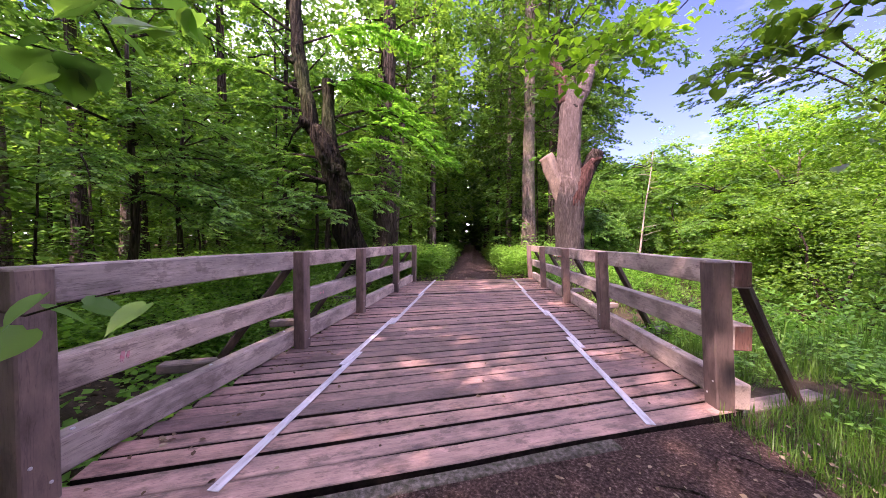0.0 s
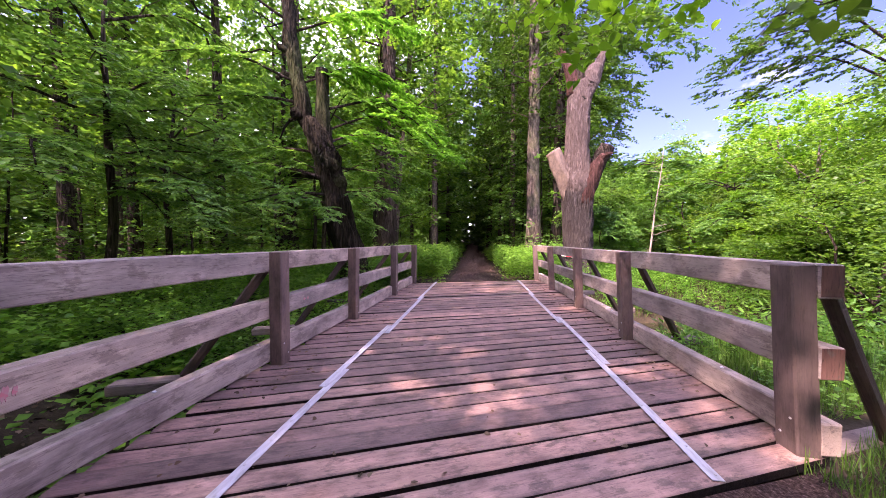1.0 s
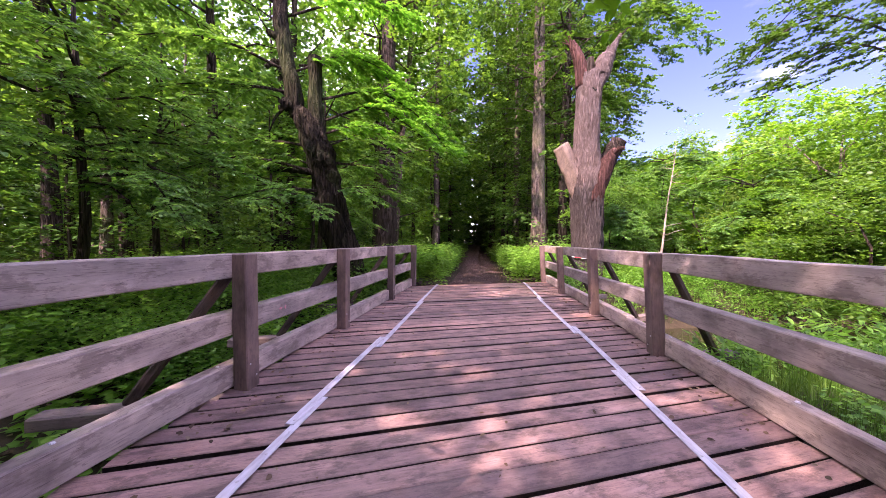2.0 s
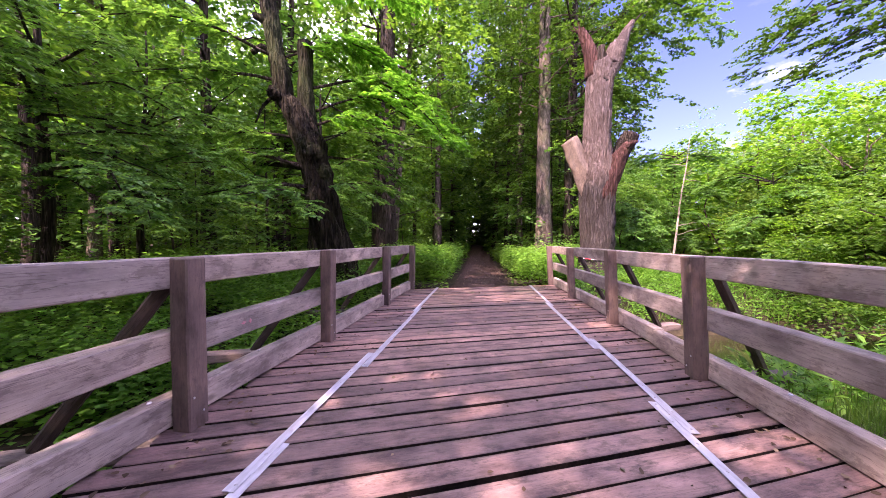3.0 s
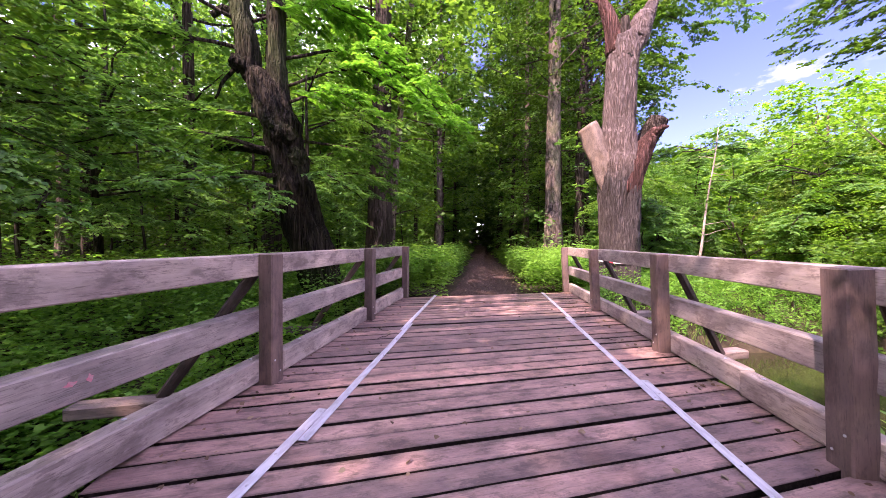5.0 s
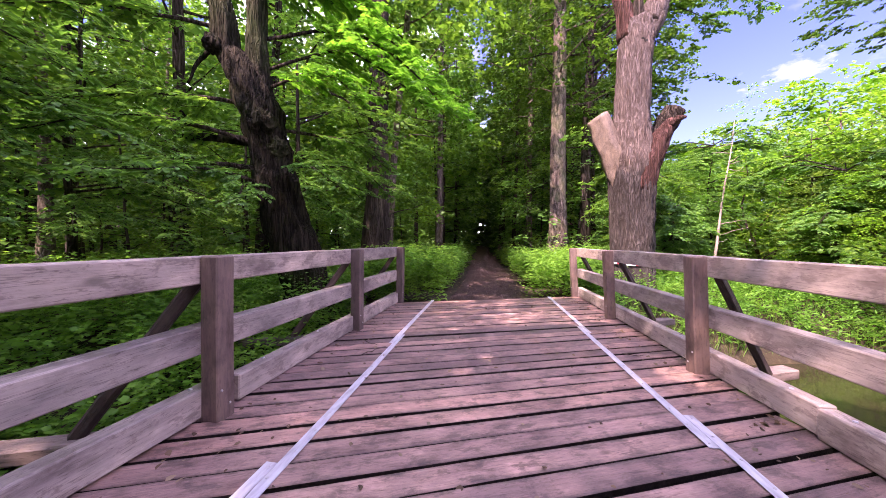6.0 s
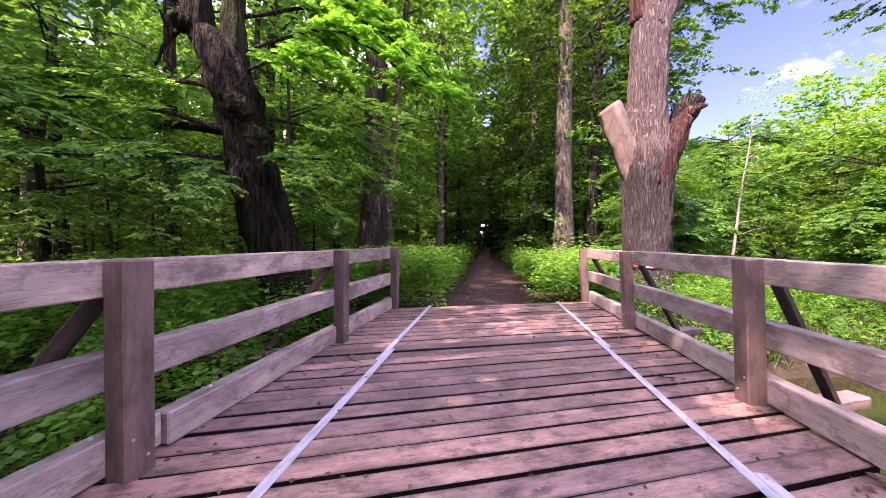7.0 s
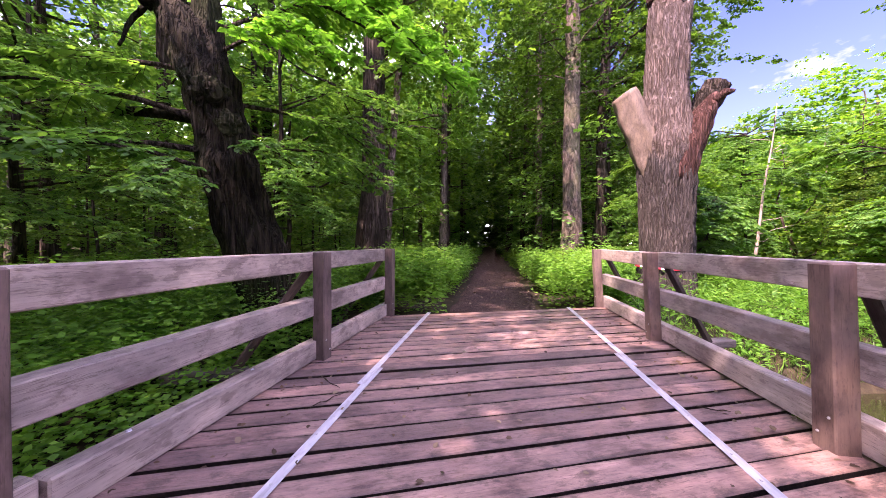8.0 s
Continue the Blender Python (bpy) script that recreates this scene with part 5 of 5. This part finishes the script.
# tree whose crown reaches out over the sky, and the boughs of the tall tree behind the pollard
pond_tree = lobed("pond_tree", 4.3, 5.6, 62, 15, 24, 0.088, M_LEAF_DARK, M_BARK, "leafy many-stemmed tree at the pond with drooping boughs", 261, 0.3, 9, 0.06, 0.0, "tree", "", 0.13)
pond_tree.location = (9.9, 9.2, ground_height(9.9, 9.2) - 0.12)
lead = curve_points((2.5, 1.2, 0.0), (2.2, 1.6, 8.6), 12, 0.3, 61)
part("trunk", mesh_of("trunk", *tube(lead, [0.13 - 0.008 * k for k in range(12)], 9, 0.1, 61), True), M_BARK, pond_tree)
for i, (s0, mid, tip, n) in enumerate(((0.86, (9.2, 10.9, 7.4), (7.1, 11.4, 5.85), 30), (0.92, (9.6, 11.0, 8.3), (8.0, 11.7, 6.8), 26), (0.8, (9.6, 10.8, 6.6), (8.3, 11.3, 5.45), 24))):
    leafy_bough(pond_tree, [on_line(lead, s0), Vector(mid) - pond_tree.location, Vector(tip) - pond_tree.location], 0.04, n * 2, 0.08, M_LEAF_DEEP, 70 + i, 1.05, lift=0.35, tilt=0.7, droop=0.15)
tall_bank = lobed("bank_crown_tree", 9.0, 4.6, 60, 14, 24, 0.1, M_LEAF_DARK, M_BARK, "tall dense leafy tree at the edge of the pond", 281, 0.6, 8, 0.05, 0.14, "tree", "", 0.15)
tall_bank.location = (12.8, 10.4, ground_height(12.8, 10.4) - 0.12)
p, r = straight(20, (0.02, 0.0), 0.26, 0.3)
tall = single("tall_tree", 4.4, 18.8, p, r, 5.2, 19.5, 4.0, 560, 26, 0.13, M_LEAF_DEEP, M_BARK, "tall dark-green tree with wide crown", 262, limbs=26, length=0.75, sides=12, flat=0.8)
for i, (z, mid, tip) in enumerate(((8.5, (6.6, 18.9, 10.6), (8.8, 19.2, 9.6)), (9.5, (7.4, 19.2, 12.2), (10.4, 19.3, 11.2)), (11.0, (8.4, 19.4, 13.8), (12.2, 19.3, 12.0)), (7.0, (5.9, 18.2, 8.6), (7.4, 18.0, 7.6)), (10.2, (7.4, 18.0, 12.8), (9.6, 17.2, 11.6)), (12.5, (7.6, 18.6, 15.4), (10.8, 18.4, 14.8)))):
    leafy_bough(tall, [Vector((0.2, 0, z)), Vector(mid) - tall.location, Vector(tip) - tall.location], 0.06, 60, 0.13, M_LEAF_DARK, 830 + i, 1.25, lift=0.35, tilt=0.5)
pale = lobed("pale_stemmed_tree", 6.2, 4.6, 40, 10, 20, 0.13, M_LEAF_BRIGHT, M_BARK_PALE, "light green tree with two pale mottled stems", 271, 1.8, 6, 0.035, 0.1, "tree", "", 0.17)
pale.location = (12.9, 14.0, ground_height(12.9, 14.0) - 0.1)
part("trunk", mesh_of("trunk", *tube(curve_points((0.25, -0.1, 0), (-0.7, 0.1, 4.4), 10, 0.2, 12), [0.075 - 0.005 * k for k in range(10)], 8, 0.1, 12), True), M_BARK_PALE, pale)


# young layered trees on the sunny bank, before the bushes
for k, (x, y, h, w, n, mat) in enumerate(((5.2, 13.3, 2.6, 1.2, 13, M_LEAF), (9.2, 13.0, 3.6, 1.7, 20, M_LEAF), (11.0, 12.2, 3.8, 1.9, 20, M_LEAF_DARK), (5.3, 16.2, 4.4, 1.7, 17, M_LEAF_DARK), (8.6, 17.0, 5.6, 2.2, 24, M_LEAF), (11.4, 16.4, 5.6, 2.4, 24, M_LEAF_DARK), (4.6, 12.8, 2.0, 0.9, 9, M_LEAF))):
    hornbeam(x, y, h, (), 900 + 31 * k, (n, ((x - w, x + w), (y - w, y + w), (0.3, h * 0.95))), 0.085, mat, 0.05, "bank_sapling", "young sunlit tree with flat layers of leaves", "bank saplings")


# dead-topped sapling
def sapling():
    x, y = 7.24, 14.7
    base = new("sapling")
    base.location = (x, y, ground_height(x, y) - 0.05)
    tagged(base, "thin pale dead sapling with bare side twigs", "sapling")
    line = curve_points((0, 0, 0), (0.56, 0, 5.35), 14, 0.1, 3)
    part("stem", mesh_of("stem", *tube(line, [0.05 - 0.003 * i for i in range(14)], 7), True), M_TWIG, base)
    rnd = random.Random(5)
    for i in range(16):
        z = 0.15 + 0.8 * rnd.random()
        a = on_line(line, z)
        w = rnd.uniform(0, 6.28)
        ln = rnd.uniform(0.3, 0.9)
        tl = curve_points(a, a + Vector((math.cos(w) * ln, math.sin(w) * ln, rnd.uniform(-0.1, 0.25))), 5, 0.08, i)
        part("twig", mesh_of("twig", *tube(tl, [0.014, 0.011, 0.009, 0.006, 0.004], 4), True), M_TWIG, base)
    rng = np.random.default_rng(9)
    org = np.array([on_line(line, 0.8 + 0.2 * k / 14) + Vector((0.25, 0, 0.5)) + Vector(rng.normal(0, 0.3, 3)) for k in range(14)])
    head = np.array([(math.cos(k * 2.4), math.sin(k * 2.4), 0.3) for k in range(14)])
    part("tuft", leaves("tuft", *sprays(rng, org, head, np.full(14, 0.6), 26, 0.08)), M_LEAF_BRIGHT, base)["kind"] = "stuff"
    return base


M_TWIG = wood("pale_twig", 2, (0.2, 0.155, 0.13), (0.3, 0.24, 0.2), (0.4, 0.33, 0.28), 0.8, 20.0, (0.3, 0.24, 0.18))
sapling()


# boughs that hang into the start of the walk
def hanging_branch(label, line_pts, leaf_at, leaf, mat, seed, spread=0.12):
    base = new("overhanging_branch")
    base.location = line_pts[0]
    tagged(base, label, "branch")
    o = Vector(line_pts[0])
    pts = [Vector(q) - o for q in line_pts]
    f, _r = stem(pts, [0.01] * len(pts), seed, 4, 0.02)
    part("twig", mesh_of("twig", *tube(f, [0.007 * (1 - 0.7 * i / len(f)) for i in range(len(f))], 5), True), M_BARK, base)
    rng = np.random.default_rng(seed)
    at, al, up = [], [], []
    for k in range(leaf_at):
        s = 0.1 + 0.9 * ((k + 0.5) / leaf_at) ** 0.7
        q = on_line(f, min(1, s)) + Vector(rng.normal(0, spread, 3)) * Vector((1, 1, 0.55)).length / 1.5
        w = rng.uniform(0, 6.283)
        at.append(q)
        al.append((math.cos(w), math.sin(w), -0.55 + 0.25 * rng.normal()))
        up.append((0.25 * rng.normal(), 0.25 * rng.normal() - 0.2, 1.0))
    at, al, up = np.array(at), np.array(al), np.array(up)
    part("leaves", leaves("leaves", at, al, up, leaf * (0.7 + 0.5 * rng.random(len(at))), HEART), mat, base)
    return base


LINDEN = "bright green linden twig hanging over the bridge"
hanging_branch(LINDEN, [(2.1, 3.5, 3.9), (1.6, 3.15, 3.1), (1.2, 3.0, 2.92), (0.85, 2.95, 2.68), (0.78, 2.95, 2.6)], 150, 0.078, M_LEAF_BRIGHT, 1, 0.12)
hanging_branch(LINDEN, [(1.3, 3.3, 3.6), (1.0, 3.05, 3.15), (0.72, 3.0, 3.02), (0.55, 3.0, 2.9)], 120, 0.078, M_LEAF_BRIGHT, 2, 0.12)
hanging_branch(LINDEN, [(2.1, 3.2, 3.5), (1.85, 3.05, 3.2), (1.65, 3.0, 3.05), (1.5, 3.0, 2.95)], 120, 0.078, M_LEAF_BRIGHT, 3, 0.12)
# deep leaf tone paints the backlit darkness of these linden twigs
SKY_TWIG = "linden twig against the sky with backlit shade in its leaf colour"
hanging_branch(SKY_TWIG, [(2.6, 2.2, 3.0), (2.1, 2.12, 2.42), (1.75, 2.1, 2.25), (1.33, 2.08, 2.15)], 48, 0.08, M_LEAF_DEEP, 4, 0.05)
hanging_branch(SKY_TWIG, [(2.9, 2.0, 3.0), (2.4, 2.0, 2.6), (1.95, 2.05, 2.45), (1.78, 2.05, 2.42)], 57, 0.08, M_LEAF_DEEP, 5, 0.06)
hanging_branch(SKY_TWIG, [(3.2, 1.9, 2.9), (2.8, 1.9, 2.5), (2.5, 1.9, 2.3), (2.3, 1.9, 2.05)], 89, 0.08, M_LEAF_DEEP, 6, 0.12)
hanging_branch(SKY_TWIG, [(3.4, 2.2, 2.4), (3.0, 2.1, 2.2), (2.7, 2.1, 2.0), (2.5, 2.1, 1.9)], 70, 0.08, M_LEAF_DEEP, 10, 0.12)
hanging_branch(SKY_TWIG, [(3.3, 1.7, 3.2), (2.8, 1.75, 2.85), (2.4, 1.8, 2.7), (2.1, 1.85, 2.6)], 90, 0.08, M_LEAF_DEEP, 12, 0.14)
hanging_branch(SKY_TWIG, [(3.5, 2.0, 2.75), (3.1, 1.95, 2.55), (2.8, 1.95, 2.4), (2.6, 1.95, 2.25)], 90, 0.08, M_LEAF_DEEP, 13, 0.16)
BROAD = "broad green leaves of an overhanging twig"
hanging_branch(BROAD, [(-2.3, 1.05, 2.15), (-1.9, 1.15, 2.1), (-1.6, 1.2, 2.0), (-1.35, 1.2, 1.92)], 16, 0.16, M_LEAF, 7, 0.05)
hanging_branch(BROAD, [(-1.7, 1.1, 2.3), (-1.4, 1.2, 2.2), (-1.2, 1.2, 2.12), (-1.0, 1.2, 2.1)], 13, 0.15, M_LEAF, 8, 0.05)
hanging_branch(BROAD, [(-2.1, 0.75, 1.15), (-1.6, 0.9, 1.03), (-1.25, 0.93, 0.98), (-0.88, 0.91, 1.07)], 10, 0.12, M_LEAF, 9, 0.05)


# ---- undergrowth ----
def herbs(name, box, accept, count, height, leaf, mat, label, seed, per=14, shape=KITE, upright=0.0):
    """Low plants: whorls of leaves on short stems."""
    rng = np.random.default_rng(seed)
    pts = []
    while len(pts) < count:
        x, y = rng.uniform(*box[0]), rng.uniform(*box[1])
        if accept(x, y) and noise.noise(Vector((x * 0.8, y * 0.8, seed))) > -0.25:
            pts.append((x, y, ground_height(x, y)))
    pts = np.array(pts)
    wave = np.array([0.65 + 0.6 * (0.5 + 0.5 * noise.noise(Vector((q[0] * 0.9, q[1] * 0.9, 9 + seed)))) for q in pts])
    h = height * wave * (0.6 + 0.6 * rng.random(len(pts)))
    u = rng.random((len(pts), per)) ** 0.55
    ang = rng.random((len(pts), per)) * 6.283
    at = pts[:, None, :] + np.stack([np.cos(ang) * 0.05, np.sin(ang) * 0.05, u * h[:, None]], -1) + rng.normal(0, 0.035, (len(pts), per, 3))
    along = np.stack([np.cos(ang), np.sin(ang), 0.25 - 0.6 * rng.random(ang.shape) + upright * rng.random(ang.shape)], -1)
    up = np.stack([np.cos(ang) * (0.2 - upright), np.sin(ang) * (0.2 - upright), np.ones(ang.shape)], -1) + rng.normal(0, 0.3 + 0.2 * upright, at.shape)
    size = leaf * (0.6 + 0.8 * rng.random(ang.shape))
    ob = part(name, leaves(name, at.reshape(-1, 3), along.reshape(-1, 3), up.reshape(-1, 3), size.reshape(-1), shape), mat)
    return tagged(ob, label, "undergrowth", kind="stuff")


def off_bridge(x, y):
    return x < LEFT_X - 0.35 or x > RIGHT_X + 0.35


def dry(x, y):
    return ground_height(x, y) > -0.98


def beside_way(x, y):
    return abs(x - way_centre(y)) > 0.98 and y - SKEW * x > DECK_Y1 + 0.1


herbs("undergrowth", ((-3.6, -0.8), (9.6, 17)), beside_way, 1700, 1.05, 0.085, M_NETTLE, "bright green nettles and balsam beside the path", 1, 20)
herbs("undergrowth", ((0.9, 4.6), (10.6, 18)), beside_way, 1700, 1.05, 0.085, M_NETTLE, "bright green nettles and balsam beside the path", 4, 20)
herbs("undergrowth", ((-6, 5), (17, 34)), lambda x, y: abs(x - way_centre(y)) > 0.95, 1700, 0.75, 0.16, M_LEAF_DARK, "low shady plants along the forest path", 5, 14)
herbs("undergrowth", ((-4.6, -2.0), (0.0, 10.5)), lambda x, y: off_bridge(x, y) and dry(x, y) and (y > 4.2 or ground_height(x, y) > -0.42), 2300, 0.8, 0.06, M_HERB, "green undergrowth on the shady stream bank", 2, 22, KITE, 0.25)
herbs("undergrowth", ((-4.4, -2.15), (0.6, 4.4)), lambda x, y: off_bridge(x, y), 220, 0.4, 0.1, M_HERB, "scattered broad-leaved plants in the dark hollow beside the bridge", 12, 9)
herbs("undergrowth", ((-9, -4.4), (-0.5, 12.5)), lambda x, y: dry(x, y), 4200, 0.9, 0.075, M_HERB, "green undergrowth on the shady stream bank", 8, 16, KITE, 0.25)
herbs("undergrowth", ((2.3, 14), (4.5, 16)), lambda x, y: off_bridge(x, y) and dry(x, y), 3900, 0.7, 0.105, M_HERB, "green undergrowth on the sunny stream bank", 3, 18, LANCE, 1.2)
herbs("undergrowth", ((2.4, 7.5), (0.0, 6.0)), lambda x, y: x > RIGHT_X + 0.5 + 0.3 * abs(y - 3) and not (x < 3.4 and -0.5 < y - 2.72 - SKEW * (x - 2) < 0.2) and dry(x, y), 1300, 0.22, 0.045, M_HERB, "small-leaved weeds among the grass", 7, 14, KITE, 0.5)
herbs("undergrowth", ((-24, -6), (-4, 30)), lambda x, y: True, 2600, 0.5, 0.15, M_LEAF_DARK, "low shady plants on the forest floor", 6, 12)


def grass(box, accept, count, height, label, seed):
    rng = np.random.default_rng(seed)
    pts = []
    while len(pts) < count:
        x, y = rng.uniform(*box[0]), rng.uniform(*box[1])
        if accept(x, y) and noise.noise(Vector((x * 1.6, y * 1.6, seed))) > -0.6 + 0.4 * rng.random():
            pts.append((x, y, ground_height(x, y) - 0.01))
    pts = np.array(pts)
    n = len(pts)
    ang = rng.random(n) * 6.283
    lean = 0.25 + 0.9 * rng.random(n)
    along = np.stack([np.cos(ang) * lean, np.sin(ang) * lean, np.ones(n)], -1)
    up = np.stack([np.cos(ang), np.sin(ang), -lean], -1)
    ob = part("grass", leaves("grass", pts, along, up, height * (0.5 + 0.8 * rng.random(n)), BLADE), M_GRASS)
    return tagged(ob, label, "grass", kind="stuff")


grass(((1.7, 7), (-0.5, 6.5)), lambda x, y: x > 1.9 + 0.5 * max(0, 2.0 - y) * 0.4 and (x > RIGHT_X + 0.3 or y < 2.5) and not (x < 3.3 and -0.17 < y - 2.72 - SKEW * (x - 2) < 0.15) and dry(x, y), 56000, 0.18, "lush green grass on the near bank", 1)
grass(((2.4, 12), (4, 14)), lambda x, y: off_bridge(x, y) and dry(x, y), 7000, 0.45, "tall grass along the pond", 2)
grass(((-6, -1.9), (-0.5, 5)), lambda x, y: x < LEFT_X - 0.4 and ground_height(x, y) > -0.42, 3000, 0.3, "grass on the shady bank", 3)


# ---- fallen leaves and twigs ----
def litter(name, box, height, count, leaf, mat, label, seed, accept=lambda x, y: True):
    rng = np.random.default_rng(seed)
    pts = []
    while len(pts) < count:
        x, y = rng.uniform(*box[0]), rng.uniform(*box[1])
        if accept(x, y):
            pts.append((x, y, height(x, y)))
    pts = np.array(pts)
    ang = rng.random(count) * 6.283
    along = np.stack([np.cos(ang), np.sin(ang), 0.25 * rng.normal(size=count)], -1)
    up = np.stack([0.3 * rng.normal(size=count), 0.3 * rng.normal(size=count), np.ones(count)], -1)
    ob = part(name, leaves(name, pts, along, up, leaf * (0.5 + rng.random(count)), SIX), mat)
    return tagged(ob, label, "leaf litter", kind="stuff")


on_deck = lambda x, y: DECK_Y0 + 0.1 < y - SKEW * x < DECK_Y1 - 0.1
litter("leaf_litter", ((-1.75, 1.95), (1.3, 10.9)), lambda x, y: 0.006, 260, 0.032, M_LITTER, "dry brown leaf scraps on the planks", 1, on_deck)
litter("leaf_litter", ((-1.8, -1.4), (1.3, 9.5)), lambda x, y: 0.008, 170, 0.03, M_LITTER, "dry leaf scraps gathered along the kerb", 2, on_deck)
litter("leaf_litter", ((1.6, 2.02), (2.6, 10.5)), lambda x, y: 0.008, 170, 0.03, M_LITTER, "dry leaf scraps gathered along the kerb", 3, on_deck)
litter("leaf_litter", ((-1.6, 2.3), (-0.5, 2.7)), lambda x, y: min(max(ground_height(x, y), -0.13) + 0.08, -0.01), 1500, 0.024, M_LITTER, "dry leaves and bark scraps on bare earth", 4, lambda x, y: y - SKEW * x < DECK_Y0 - 0.2)
litter("leaf_litter", ((-4.6, -2.05), (0.3, 4.6)), lambda x, y: ground_height(x, y) + 0.012, 900, 0.06, M_LITTER, "brown dead leaves in the hollow beside the bridge", 6, off_bridge)
litter("leaf_litter", ((-1.0, 1.0), (10.4, 22)), lambda x, y: max(ground_height(x, y), -0.13) + 0.045, 500, 0.05, M_LITTER, "pale fallen leaves on the forest path", 5, lambda x, y: abs(x - way_centre(y)) < 0.95 and y - SKEW * x > DECK_Y1 + 0.1)


def twig_on(x, y, z, seed):
    rnd = random.Random(seed)
    a = rnd.uniform(0, 6.28)
    ln = rnd.uniform(0.08, 0.2)
    line = curve_points((-ln, 0, 0), (ln, 0, 0.004), 6, 0.04, seed)
    ob = part("fallen_twig", mesh_of("fallen_twig", *tube(line, [0.004, 0.0045, 0.004, 0.0035, 0.003, 0.002], 5), True), M_BARK)
    ob.matrix_basis = pose(x, y, z, 0, 0, math.degrees(a))
    return tagged(ob, "thin dry fallen twig on the ground", "twig", group="fallen twigs")


for i, (x, y) in enumerate(((-1.35, 6.8), (-1.2, 6.55), (1.55, 6.9))):
    twig_on(x, y, 0.012, 20 + i)
for i, (x, y) in enumerate(((1.2, 1.75), (0.75, 1.55), (1.5, 1.95), (0.3, 1.35), (1.75, 2.0))):
    twig_on(x, y, -0.016, 40 + i)


# ---- far woods ----
def far_woods(radius, span, count, leaf, high, seed, mat, label):
    """A deep belt of foliage at a distance, between two bearings, with a lumpy skyline."""
    rng = np.random.default_rng(seed)
    a = span[0] + rng.random(count) * (span[1] - span[0])
    a = a[np.abs(a - 1.6) > 0.008]
    count = len(a)
    rad = radius * (1 + 0.14 * rng.random(count))
    top = high * np.array([0.82 + 0.3 * noise.noise(Vector((math.cos(w) * 7, math.sin(w) * 7, seed))) + 0.16 * noise.noise(Vector((math.cos(w) * 31, math.sin(w) * 31, seed))) for w in a])
    z = top * rng.random(count) ** 0.9 - 0.3
    at = np.stack([np.cos(a) * rad, np.sin(a) * rad + 5, z], -1)
    ang = rng.random(count) * 6.283
    along = np.stack([np.cos(ang), np.sin(ang), -0.3 * rng.random(count)], -1)
    up = rng.normal(0, 0.6, (count, 3)) + np.array([0, 0, 1.0])
    ob = part("far_woods", leaves("far_woods", at, along, up, leaf * (0.6 + 0.8 * rng.random(count))), mat)
    return tagged(ob, label, "woods", kind="stuff")


far_woods(60, (1.30, 4.6), 46000, 1.05, 24, 1, M_LEAF, "distant green woods behind the forest")
far_woods(72, (1.25, 6.2), 16000, 2.7, 27, 2, M_LEAF_DARK, "distant dark woods behind the forest")
far_woods(34, (1.95, 3.5), 38000, 0.62, 24, 6, M_LEAF, "dense green woods behind the forest edge")
far_woods(37, (1.7, 2.06), 18000, 0.66, 25, 8, M_LEAF_DARK, "dense green woods behind the forest edge")
far_woods(31, (1.64, 2.05), 16000, 0.42, 25, 11, M_LEAF, "layered green woods behind the forest edge")
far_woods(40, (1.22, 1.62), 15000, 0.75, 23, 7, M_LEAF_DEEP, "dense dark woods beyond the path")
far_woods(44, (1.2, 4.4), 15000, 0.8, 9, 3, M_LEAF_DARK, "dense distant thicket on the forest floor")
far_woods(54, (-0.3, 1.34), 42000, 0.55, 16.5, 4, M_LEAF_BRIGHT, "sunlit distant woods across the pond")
# never in view: a light-blocking belt that darkens the posts' near faces
far_woods(15, (4.5, 5.9), 7000, 0.6, 13, 10, M_LEAF_DARK, "unseen leaf belt added behind the start to block sky light")
far_woods(62, (-0.3, 1.34), 14000, 1.1, 17, 5, M_WILLOW, "sunlit distant woods across the pond")
